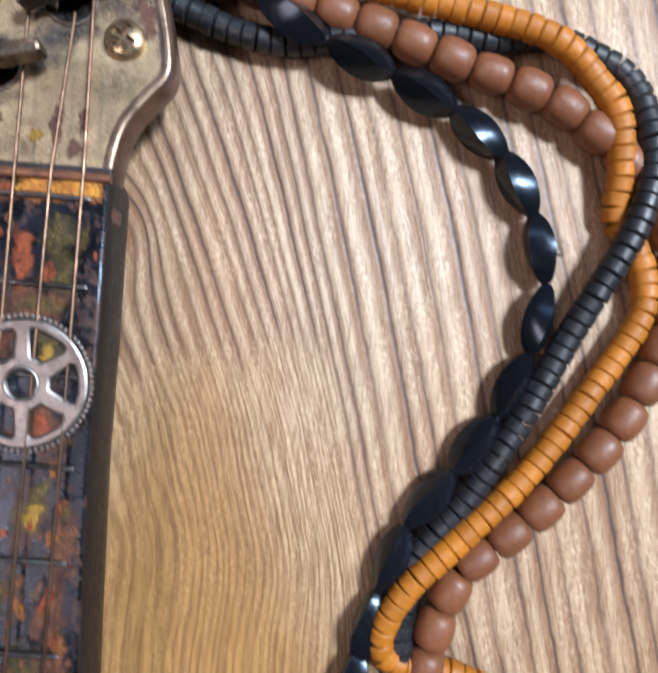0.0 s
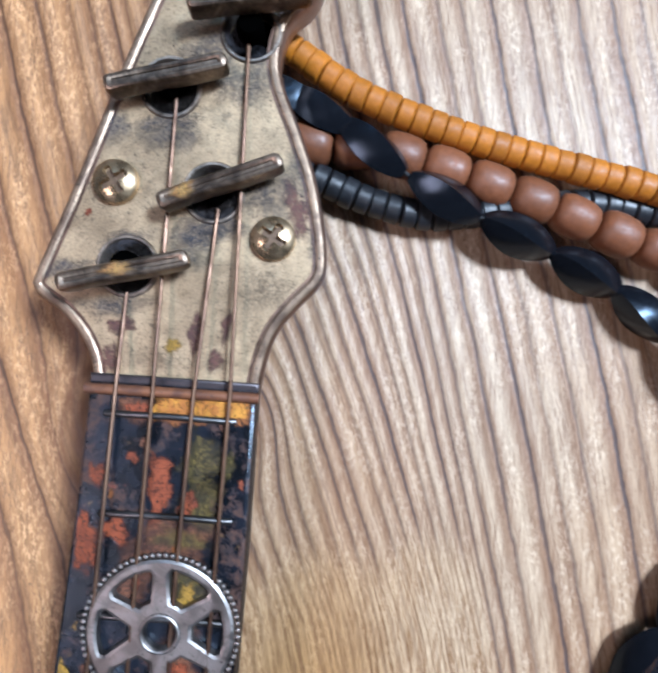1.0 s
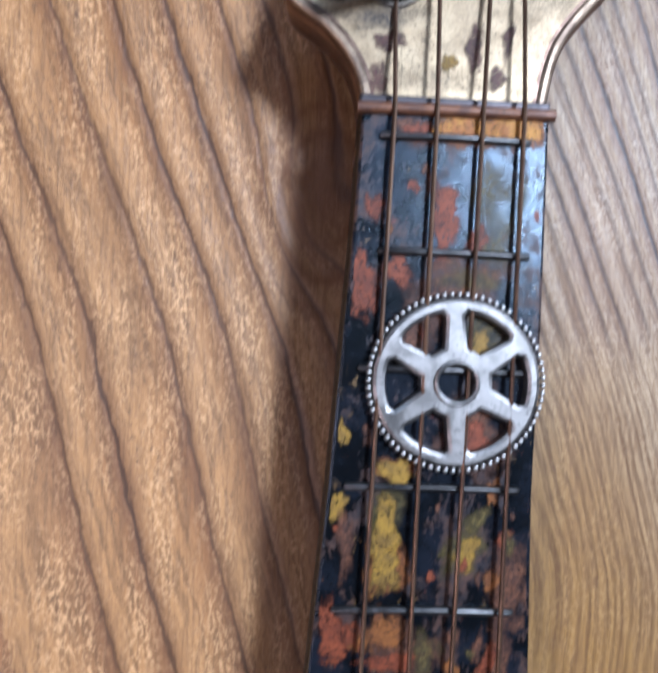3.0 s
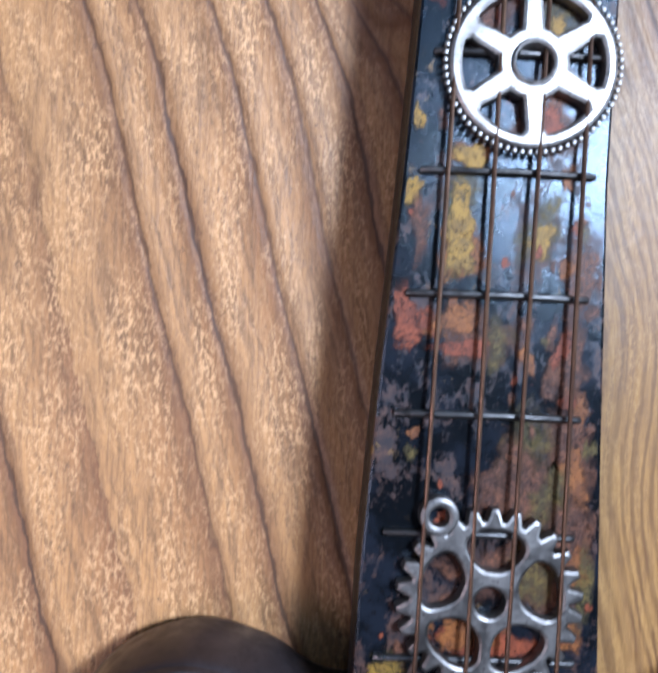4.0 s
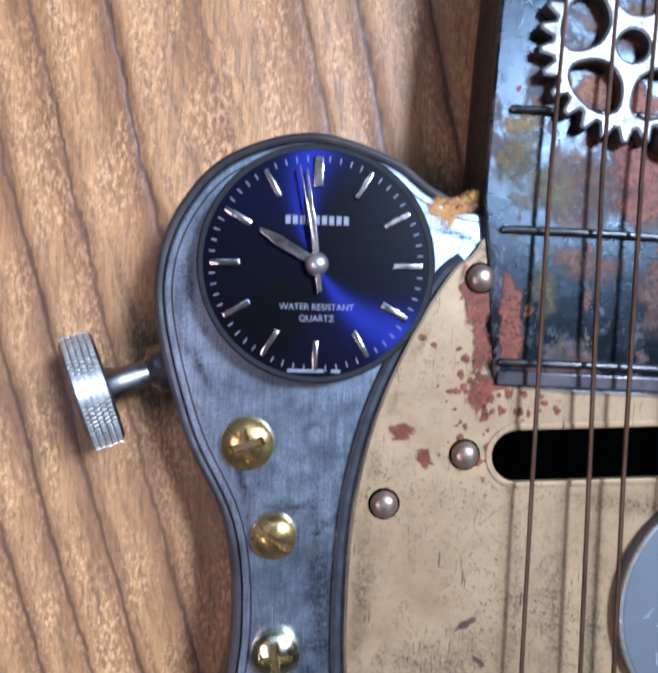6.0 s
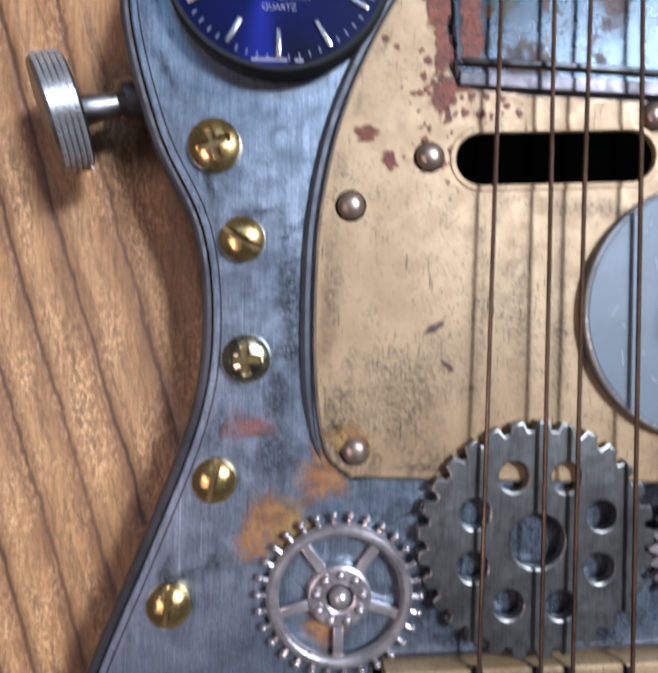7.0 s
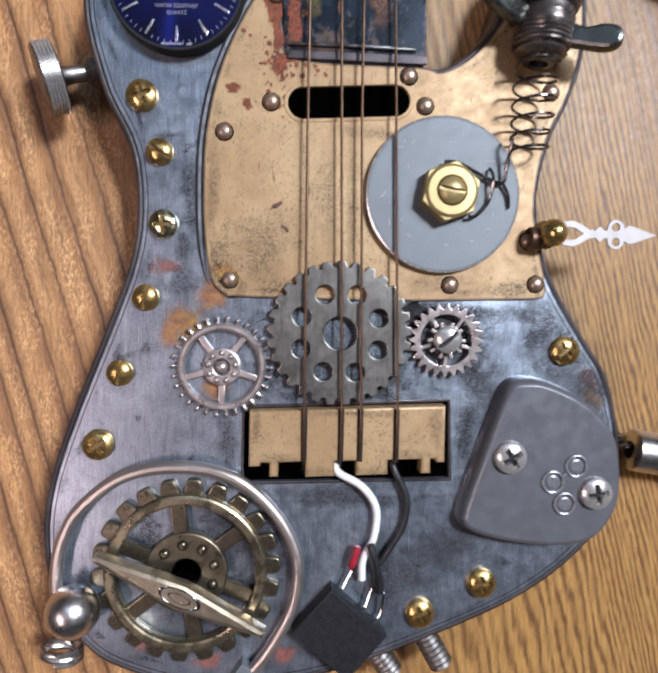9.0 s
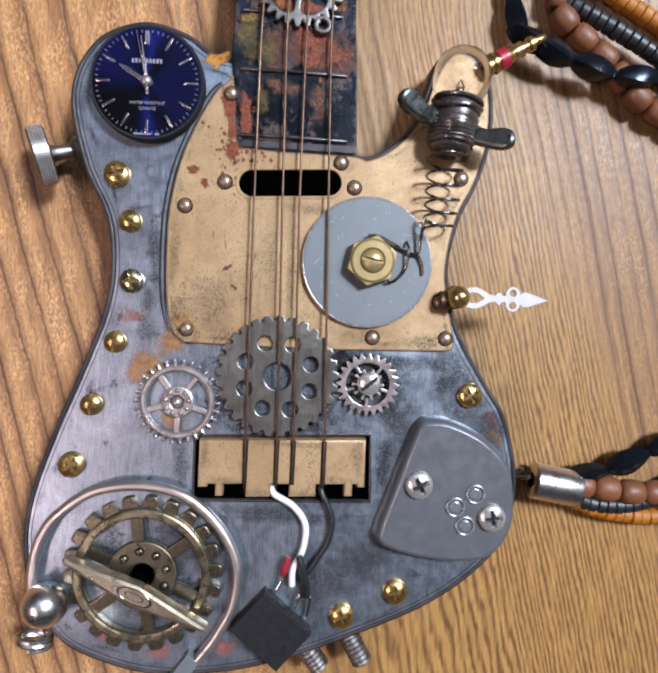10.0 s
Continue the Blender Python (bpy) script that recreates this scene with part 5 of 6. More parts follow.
def windows(n, r0, r1, bar, a0=0.0, k=8):
    """Openings between n spokes of the width bar."""
    loops = []
    for i in range(n):
        a, b = math.tau * i / n + a0, math.tau * (i + 1) / n + a0
        h0, h1 = bar / 2 / r0, bar / 2 / r1
        loop = [(r1 * math.cos(t), r1 * math.sin(t)) for t in np.linspace(a + h1 * 1.25, b - h1 * 1.25, k)]
        rr = r1 - 0.12 * (r1 - r0)
        loop = [(rr * math.cos(a + h1), rr * math.sin(a + h1))] + loop + [(rr * math.cos(b - h1), rr * math.sin(b - h1))]
        if b - a > 2.6 * h0:
            loop += [(r0 * math.cos(t), r0 * math.sin(t)) for t in np.linspace(b - h0 * 1.15, a + h0 * 1.15, 4)]
        else:
            m = (a + b) / 2
            rm = bar / 2 / math.sin((b - a) / 2) + 0.3
            loop += [(rm * math.cos(m), rm * math.sin(m))]
        loops.append([(float(x), float(y)) for x, y in loop])
    return loops


def lobe_window(r, dr, da, a, n=26):
    """A rounded opening between two spokes that widen towards hub and rim."""
    loop = []
    for t in np.linspace(0, math.tau, n, endpoint=False):
        c, s_ = math.copysign(abs(math.cos(t)) ** 0.72, math.cos(t)), math.copysign(abs(math.sin(t)) ** 0.8, math.sin(t))
        q, b = r + dr * s_, a + (da + 0.05 * s_) * c
        loop.append((float(q * math.cos(b)), float(q * math.sin(b))))
    return loop


def round_the(name, data, material, parent, n, a0=0.0):
    """The same small piece n times round a wheel."""
    first = part(name, data, material, parent, at=place(0, 0, 0, a0))
    for i in range(1, n):
        again(first, place(0, 0, 0, a0 + 360 / n * i))


# silver wheel with a beaded rim, on the fretboard
wheel = part("beaded_gear", join(plate([circle(11.3, 72), circle(2.3, 24)] + windows(6, 4.9, 9.4, 2.9, radians(33), 10), 0, 1.5, 0.6), torus(2.8, 0.35, 28, 8, z=1.5)),
             SILVER, guitar, "round silver gear with six spokes and a beaded rim", place(1.3, 180.3, BOARD + 0.2, 0))
round_the("rim_bead", ball(0.45, 11.7, 0, 0.9, 8), SILVER, wheel, 72)

# silver chain-wheel charm with two loops, on the fretboard
teeth = [q for q in cog(26, 10.9, 12.6, 0.86, 0.40, 0.1)]
CHARM = worn_metal("dull_silver", (0.235, 0.22, 0.21), (0.135, 0.125, 0.12), (0.03, 0.026, 0.024), 0.46, 0.95, 0.9, blotch=0.3)
charm = part("charm_gear", join(plate([teeth, circle(2.0, 20)] + [lobe_window(6.9, 2.75, 0.50, radians(-58 + 72 * i)) for i in range(5)], 0, 1.7, 0.5),
                                shifted(plate([circle(2.7, 24), circle(1.25, 16)], 0, 1.8, 0.5), -7.2, 11.2), shifted(plate([circle(2.5, 24), circle(1.2, 16)], 0, 1.8, 0.5), 6.7, -11.5)),
             CHARM, guitar, "dull silver chain-wheel charm with two small loops", place(-1.5, 108.7, BOARD + 0.3, 0))

# silver wheel with rivets on the hub
hub_gear = part("riveted_gear", join(torus(9.5, 0.95, 64, 10, z=1.2, squash=0.9), plate([circle(4.5, 40), circle(1.9, 20)], 0.2, 1.8, 0.4),
                                     ), PALE_SILVER, guitar, "pale silver gear with five spokes and a beaded hub", place(-30.3, -8.3, TOP + 0.1))
round_the("spoke", block(4.2, 8.9, -0.75, 0.75, 0.4, 1.3, 0.25), PALE_SILVER, hub_gear, 5, -90)
round_the("tooth", join(tube([(10.1, 0, 1.1), (11.4, 0, 1.1)], 0.42, 8), ball(0.62, 11.5, 0, 1.1, 10)), PALE_SILVER, hub_gear, 30)
round_the("hub_bead", ball(0.75, 3.3, 0, 1.9, 10), PALE_SILVER, hub_gear, 9, 10)
part("hub_pin", lathe([(1.5, 0), (1.5, 1.9), (1.2, 2.5), (0.6, 2.9), (0, 3.0)], 20), PALE_SILVER, hub_gear)

# grey sprocket with round holes
part("sprocket", plate([cog(29, 15.85, 17.15, 0.76, 0.66, 0.05), circle(3.9, 36)] + [circle(2.15, 24, 9.9 * math.cos(radians(22.5 + 45 * i)), 9.9 * math.sin(radians(22.5 + 45 * i))) for i in range(8)], 0, 1.6, 0.28),
     SPROCKET, guitar, "flat grey steel sprocket with nine round holes", place(-2.6, 0.2, GUARD + 0.15))

# small pointed gear held by a slotted screw
star = part("pointed_gear", plate([cog(24, 7.5, 8.9, 0.86, 0.22), circle(1.6, 20)] + windows(5, 3.6, 6.2, 0.8, radians(54), 10), 0, 1.0, 0.14), PALE_SILVER, guitar, "small silver gear with pointed teeth", place(22.9, -0.9, TOP + 1.6, 0, 3, -3))
round_the("ray", block(3.0, 4.5, -0.36, 0.36, 0.3, 1.3, 0.12), PALE_SILVER, star, 10)
part("washer", plate([circle(3.9, 36), circle(1.6, 20)], 0.2, 1.25, 0.2), DARK_METAL, star, "dark washer under the screw")
part("slotted_screw", screw_head(3.35, 1.8, False), NICKEL, star, "chrome slotted screw", place(0.2, 0.3, 1.2, -48), angle=35)
part("recess", recess(3.35, 1.8, False), BLACK, star, "", place(0.2, 0.3, 1.2, -48))
part("stem", lathe([(1.8, -1.8), (1.8, 0)], 16), DARK_METAL, star)

# ---- washer, nut and bolt ----
NUT_BRASS = worn_metal("dull_brass", (0.40, 0.305, 0.14), (0.31, 0.235, 0.10), (0.12, 0.08, 0.03), 0.36, 0.45, 0.4, relief=0.3, even=0.05)
washer = part("washer", plate([circle(18.4, 96), circle(2.6, 24)], 0, 1.9, 0.75), ZINC, guitar, "large plain grey washer", place(20.9, 33.4, GUARD))
part("washer_rim", torus(17.95, 0.42, 96, 8, z=1.42), NICKEL, washer, "bright worn edge of the washer")
nut = part("hex_nut", join(lathe([(3.2, 2.5), (3.3, 4.2), (3.6, 4.5), (5.4, 4.5), (5.9, 4.2), (6.2, 3.8)], 60), plate([circle(7.1, 6, a0=radians(20)), circle(3.3, 32)], 0, 3.9, 0.3)), NUT_BRASS, guitar, "brass hexagon nut", place(21.8, 33.6, GUARD + 1.9), angle=30)
part("bolt", screw_head(3.25, 2.2, False), NUT_BRASS, nut, "slotted brass bolt", place(0, 0, 3.6, 80), angle=35)

rng = random.Random(8)
for k in range(26):
    a, r = rng.uniform(0, math.tau), rng.uniform(9.5, 16.2)
    size = rng.uniform(0.35, 1.0)
    part("stamp_mark", block(-size, size, -0.10, 0.10, 1.88, 1.95, 0.03), STAMP, washer, "", place(r * math.cos(a), r * math.sin(a), 0, math.degrees(a) + rng.uniform(40, 140)))

# ---- watch dial ----
dial = part("watch_dial", lathe([(15.4, -2.8), (15.4, 1.15), (0, 1.15)], 96), DIAL, guitar, "round blue watch dial showing about ten o'clock", place(-41.3, 78.2, TOP + 2.6, 1.5) @ Matrix.Diagonal((0.98, 0.98, 1, 1)))
part("dial_edge", lathe([(15.6, -2.8), (15.7, 0.9), (15.4, 1.28), (14.8, 1.24)], 96), BLACK, dial, "thin black edge of the dial")
for h in range(12):
    w = 0.62 if h == 0 else 0.36
    part("hour_mark", shifted(block(10.0, 13.9, -w, w, 1.15, 1.5, 0.15), turn=90 - 30 * h), DIAL_MARK, dial)
tick = part("minute_mark", block(13.3, 14.1, -0.07, 0.07, 1.15, 1.2, 0), DIAL_PRINT, dial, at=place(0, 0, 0, 6))
for m in range(2, 60):
    if m % 5:
        again(tick, place(0, 0, 0, 6 * m))
part("watch_hand", shifted(plate([[(-0.3, -3.6), (0.3, -3.6), (0.42, 0), (0.42, 4), (0.12, 12.2), (-0.12, 12.2), (-0.42, 4), (-0.42, 0)]], 2.0, 2.25, 0.05), turn=7), DIAL_MARK, dial, "silver minute hand")
part("watch_hand", shifted(plate([[(-0.15, -2), (0.15, -2), (0.1, 12.8), (-0.1, 12.8)]], 2.4, 2.6, 0.04), turn=11), DIAL_MARK, dial, "thin silver second hand")
part("watch_hand", shifted(plate([[(-0.4, -1), (0.4, -1), (0.62, 3.0), (0.7, 6.0), (0.2, 8.6), (-0.2, 8.6), (-0.7, 6.0), (-0.62, 3.0)]], 1.7, 1.95, 0.05), turn=59.5), DIAL_MARK, dial, "silver hour hand")
part("hand_cap", lathe([(1.5, 1.2), (1.5, 2.3), (1.0, 2.9), (0, 3.1)], 24), PALE_SILVER, dial)
for k in range(9):
    part("name_bar", block(-4.2 + 0.95 * k, -3.55 + 0.95 * k, 5.2, 6.3, 1.15, 1.19, 0), DIAL_PRINT, dial)
part("foot_bar", join(block(-3.6, 1.2, -14.2, -13.8, 1.15, 1.19, 0), block(2.2, 3.4, -14.2, -13.8, 1.15, 1.19, 0)), DIAL_PRINT, dial)


def lettering(text, size, x, y, z, parent, material):
    data = bpy.data.curves.new("lettering", "FONT")
    data.body, data.size, data.align_x, data.align_y, data.extrude = text, size * MM, "CENTER", "CENTER", 0.02 * MM
    data.materials.append(material)
    source = new("lettering", data)
    me = bpy.data.meshes.new_from_object(source.evaluated_get(bpy.context.evaluated_depsgraph_get()))
    bpy.data.objects.remove(source)
    ob = new("lettering", me)
    ob.parent = parent
    ob.matrix_basis = place(x, y, z)
    return ob


lettering("WATER RESISTANT", 1.14, 0.1, -5.6, 1.18, dial, DIAL_PRINT)
lettering("QUARTZ", 1.14, 0.1, -7.1, 1.18, dial, DIAL_PRINT)

# ---- thumb screw at the side ----
knob = part("thumb_screw", join(lathe([(0, -2.4), (7.6, -2.4), (8.1, -1.9), (8.1, 1.9), (7.7, 2.3), (2.8, 2.4), (2.3, 3.4), (2.0, 5), (2.0, 8.0), (2.6, 8.6), (3.5, 9.0), (3.7, 10.4), (3.0, 13), (0, 13)], 48)), SILVER, guitar, "knurled steel thumb screw", place(-72.5, 59.2, 11.1, 20, 0, 110))
part("knurling", join(*[shifted(block(7.95, 8.42, -0.15, 0.15, z, z + 0.62, 0.05), turn=4.5 * i + 2.25 * k) for i in range(80) for k, z in enumerate((-1.95, -1.15, -0.35, 0.45, 1.25))]), NICKEL, knob)
part("grip_band", lathe([(7.9, -1.75), (8.16, -1.65), (8.16, 1.65), (7.9, 1.75)], 48), SILVER, knob)

# ---- bridge ----
bridge = part("bridge", plate([[(-23.6, -31.9), (-21.0, -31.8), (-20.7, -30.9), (-18.7, -30.9), (-18.7, -34.3), (-16.6, -34.2), (-16.6, -30.8), (-10.2, -30.5), (-10.2, -34.3), (-3.2, -34.0), (-3.2, -30.4), (2.0, -30.2), (2.0, -33.8), (9.6, -33.5), (9.6, -30.0), (17.6, -29.7), (17.6, -33.2), (20.0, -33.1), (20.0, -29.6), (21.2, -29.6), (21.4, -30.5), (23.4, -30.4),
                                (23.2, -16.6), (-23.6, -18.5)]], 16.2, 20.2, 0.65), BRASS_PLATE, guitar, "pale brass bridge block with comb teeth")
# black strips on the uncut top, painted in for the shade of string grooves
for x in (-10.6, -1.9, 2.7, 11.4):
    part("saddle_groove", block(x - 0.7, x + 0.7, -30.3, -17.6, 20.15, 20.3, 0.05), BLACK, bridge, "black strip for the shade in a string groove")

for k, (x, y, rx, ry) in enumerate(((-17, -29.6, 7, 1.4), (-6.8, -32.8, 4, 1.4), (6, -32.4, 4, 1.4), (15, -28.4, 6, 1.4), (-22, -22, 1.6, 6), (0, -18.6, 12, 1.2), (21, -22, 2, 6))):
    paint_dab(GRIME, bridge, x, y, rx, ry, 20.24 + 0.005 * k, 70 + k)

# ---- grey cover with two screws ----
COVER_LINE = [(37.9, -10.6), (41.5, -9.4), (47.5, -10.0), (56.8, -14.2), (64.2, -21.4), (66.8, -31), (66.4, -40.8), (61.0, -48.8), (52, -51.0), (40.5, -50.2), (31.0, -47.9), (27.4, -45.4), (27.2, -41.5), (31.0, -29.5), (35.6, -15.5)]
cover_loop = ccw([q[:2] for q in spline([(x, y, 0) for x, y in COVER_LINE], 5)])
cover = part("cover", ring_body(cover_loop, [(TOP - 0.1, 0), (TOP + 0.8, 0.05), (TOP + 3.2, 0.45), (TOP + 4.2, 0.85), (TOP + 4.8, 1.4), (TOP + 5.0, 2.0)]), COVER, guitar, "smooth grey control cover with rounded edges", angle=60)
cover_screw = part("screw", screw_head(4.0, 2.2), NICKEL, cover, "chrome cross-head screw", place(38.5, -28.3, TOP + 5.0, 30), angle=35)
part("recess", recess(4.0, 2.2), BLACK, cover, "", place(38.5, -28.3, TOP + 5.0, 30))
part("recess", recess(4.0, 2.2), BLACK, cover, "", place(59.8, -36.9, TOP + 5.0, 10))
again(cover_screw, place(59.8, -36.9, TOP + 5.0, 10))
for x, y in ((54.8, -30.4), (49.2, -34.3), (52.3, -39.6)):
    part("embossed_ring", join(torus(2.5, 0.38, 36, 8, x, y, TOP + 5.15), shifted(lathe([(1.75, 0), (1.6, 0.3), (1.3, 0.4), (0, 0.4)], 28), x, y, TOP + 4.95)), EMBOSS, cover, "raised ring of the emblem")
part("emblem_link", tube([(51.4, -33.0, TOP + 5.1), (52.4, -32.0, TOP + 5.1)], 0.45, 8), EMBOSS, cover)

# ---- clockwork: wire ring, toothed wheel, key ----
RING = [(-67.6, -66.5), (-68.2, -58), (-66.5, -49), (-62.2, -41.6), (-52.4, -34.2), (-39.5, -32.0), (-27.3, -34.5), (-17.5, -42.6), (-11.8, -53.5), (-12.2, -65), (-17.0, -75.2), (-21.6, -81.6)]
wire_ring = part("wire_ring", tube(spline([(x, y, TOP + 2.4) for x, y in RING], 7, False), 1.5, 12), RING_WIRE, guitar, "thick bent silver wire ring")
part("clip", shifted(block(-2.2, 2.2, -6.0, 3.0, TOP + 0.1, TOP + 3.6, 0.5), -24.3, -83.2, turn=-35), ZINC, wire_ring, "small metal clip")
part("chrome_ball", ball(6.1, -63.4, -65.4, TOP + 5.0, 32), POLISH, wire_ring, "polished chrome ball")
part("coil", tube([(-68.6 + 4.6 * math.cos(a), -77.6 - 0.20 * a - 0.5 * math.cos(a), TOP - 1.5 + 3.6 * math.sin(a)) for a in np.linspace(-1.5, 14.2, 90)], 0.72, 8), POLISH, wire_ring, "small wire coil")
RING_BRONZE = worn_metal("rubbed_bronze", (0.31, 0.26, 0.175), (0.21, 0.175, 0.115), (0.07, 0.055, 0.035), 0.30, 0.9, 0.4, stains=0.3, relief=0.2)
wheel_y = -57.6
clock_wheel = part("toothed_wheel", join(plate([circle(18.6, 96), circle(16.6, 96)], 0.2, 1.6, 0.3), plate([circle(9.8, 48), circle(3.4, 32)], 0.5, 2.6, 0.4)), BRONZE, guitar, "dark antique bronze toothed wheel", place(-38.0, wheel_y, TOP + 0.1))
part("wheel_ring", plate([circle(19.2, 96), circle(16.5, 96)], 1.4, 3.6, 0.7), RING_BRONZE, clock_wheel, "raised brass-coloured ring")
round_the("spoke", block(7.6, 17.2, -1.8, 1.8, 0.6, 2.0, 0.3), BRONZE, clock_wheel, 6, 98)
tooth = part("tooth", plate([[(18.4, -2.45), (21.9, -1.8), (22.4, -1.2), (22.4, 1.2), (21.9, 1.8), (18.4, 2.45)]], 0, 1.8, 0.4), BRONZE, clock_wheel, "", place(0, 0, 0, 4))
for i in range(1, 22):
    again(tooth, place(0, 0, 0, 4 + 360 / 22 * i))
round_the("rivet", ball(1.3, 6.9, 0, 2.7, 12, 0.7), BRONZE, clock_wheel, 9, 17)
part("arbor", lathe([(3.2, 0), (3.2, 0.3), (2.4, 0.4), (2.4, 5.5), (0, 5.5)], 32), SHADE_BLACK, clock_wheel)


def key_bar():
    """Lozenge-shaped winding bar, ridged along its edges."""
    half, wide, z0, z1 = 21.4, 3.3, 5.2, 8.6
    line = [(-half, -0.9), (0, -wide), (half, -0.9), (half + 0.4, 0), (half, 0.9), (0, wide), (-half, 0.9), (-half - 0.4, 0)]
    return plate([line], z0, z1, 1.1, True)


key = part("winding_key", key_bar(), worn_metal("key_bronze", (0.46, 0.39, 0.29), (0.34, 0.285, 0.21), (0.10, 0.075, 0.05), 0.34, 0.85, 0.9, stains=0.5, blotch=0.2, relief=1.6, even=0.08), clock_wheel, "bright worn brass winding bar", place(-0.4, -3.2, 0, -25.2))
oval = torus(1.0, 0.08, 40, 6)
part("oval_mark", join(([(x * 4.8, y * 2.0, z + 8.6) for x, y, z in oval[0]], oval[1]), ([(x * 2.6, y * 1.0, z + 8.6) for x, y, z in oval[0]], oval[1])), CHROME, clock_wheel, "", place(-0.4, -3.2, 0, -25.2))

# ---- wires and chip ----
part("wire", tube(spline([(-2.6, -31.5, 17.5), (-2.2, -33.4, 18.6), (3.6, -36.6, 19.4), (7.2, -42.0, 19.0), (6.8, -49.0, 19.4), (4.3, -54.5, 19.6), (4.2, -59.6, 19.2)], 7, False), 0.95, 10), WIRE_WHITE, guitar, "white insulated wire")
part("wire", tube(spline([(10.8, -30.0, 17.0), (11.6, -33.0, 18.6), (14.6, -39.5, 18.8), (14.0, -46.5, 18.6), (10.6, -52.6, 18.6), (7.4, -58.0, 18.8), (8.4, -62.6, 19)], 7, False), 0.88, 10), WIRE_BLACK, guitar, "black insulated wire")
part("wire", tube(spline([(5.8, -50.2, 21.0), (7.0, -54.0, 21.2), (8.6, -60.6, 19.8), (8.5, -62.8, 19.2)], 6, False), 0.95, 10), WIRE_BLACK, guitar, "short black sleeve")
chip = part("chip", shifted(block(-9.0, 9.0, -7.2, 7.2, TOP + 0.2, TOP + 5.0, 0.4), -1.2, -72.0, turn=-41), BLACK, guitar, "black plastic electronic chip with three legs")
for a, b in (((-0.6, -61.8, 19.6), (1.6, -57.0, 20.0)), ((5.0, -66.8, 19.6), (6.6, -61.4, 20)), ((9.0, -67.8, 19.6), (9.6, -62.6, 20))):
    part("leg", tube([(a[0] - 1.6, a[1] - 3.0, 19.5), a, b], 0.33, 8), CHROME, chip, "thin tinned leg")
part("sleeve", tube([(1.2, -56.6, 20), (1.6, -55.6, 20.1), (2.6, -52.0, 20.4), (2.9, -50.9, 20.4)], [0.5, 0.95, 0.95, 0.8], 12), RED_CAP, chip, "red sleeve on the leg")

# ---- lamp: bulb, wound socket, wing nut, spring, plug ----
lamp = part("lamp_socket", lathe([(2.2, 2.5), (2.3, 0.2), (2.8, 0), (3.4, 0.1), (3.8, 0.6), (3.7, 1.4), (5.2, 1.8), (5.9, 2.6), (5.5, 3.4), (6.0, 4.2), (6.3, 5.2), (5.9, 6.0), (6.3, 7.2), (6.6, 9.4), (6.2, 10.4), (6.3, 13), (6.0, 15), (5.4, 16), (0, 16)], 40), SOCKET, guitar,
            "dark wire-wound lamp socket", place(41.2, 63.0, 22.5, -6.5, -88))
# black disc painted in for the shade inside the socket
part("hollow", plate([circle(2.4, 24)], 2.2, 2.4, 0), SHADE_BLACK, lamp, "black disc for the shade inside the socket end")
part("winding", tube([(6.1 * math.cos(a), 6.1 * math.sin(a), 3.4 + a * 0.155) for a in np.linspace(0, 44, 300)], 0.50, 8), SOCKET, lamp, "wound dark wire")
part("top_winding", tube([((6.5 + 0.25 * math.sin(a * 0.7)) * math.cos(a), (6.5 + 0.25 * math.sin(a * 0.7)) * math.sin(a), 11.2 + a * 0.20 + 0.9 * math.sin(a * 0.5)) for a in np.linspace(0, 22, 200)], 0.62, 8), SOCKET, lamp, "loose turns of dark wire under the bulb")
bulb = part("bulb", lathe([(4.8, 14), (6.2, 16.0), (7.4, 18.4), (7.9, 21.0), (7.7, 23.8), (6.6, 26.6), (4.6, 28.5), (2.0, 29.5), (0, 29.7)], 40), GLASS, lamp, "clear glass bulb")
bulb.visible_shadow = False
part("filament_post", join(tube([(-1.1, 0, 14), (-0.9, 0, 19.5), (0, 0.3, 21.2), (0.9, 0, 19.5), (1.1, 0, 14)], 0.35, 8), ball(1.3, 0, 0, 18.0, 12), lathe([(1.6, 15), (1.6, 16.4), (0.8, 16.8)], 16)), RIVET, lamp, "brown filament holder")


def wing(side):
    line = [(0, -1.0), (5.4, -2.4), (9.6, -2.8), (12.0, -1.7), (12.4, 0.2), (11.3, 2.2), (8.2, 2.8), (4.6, 2.2), (0, 3.4)]
    return plate([[q[:2] for q in spline([(x * side, y, 0) for x, y in line], 4)]], -1.3, 1.3, 0.9, True)


for side, x, y, z, turn, tip in ((-1, 36.4, 71.8, 24.5, -28, 25), (1, 46.0, 68.5, 24.5, -8, -25)):
    w = part("wing", wing(side), WING, lamp, "wing of a steel wing nut")
    w.matrix_basis = (place(41.2, 63.0, 22.5, -6.5, -88)).inverted() @ place(x, y, z, turn, 0, tip)
part("spring", tube([(40.8 - 0.03 * a + (5.2 - 0.03 * a) * math.cos(a), 64.0 - 20.5 * (a - 0.004 * a * a + 0.35 * math.cos(a)) / 29.0, 23.4 - 0.6 * a / 29.0 + 4.4 * math.sin(a)) for a in np.linspace(0, 34.5, 260)], 0.33, 8), DARK_METAL, guitar, "thin steel coil spring")
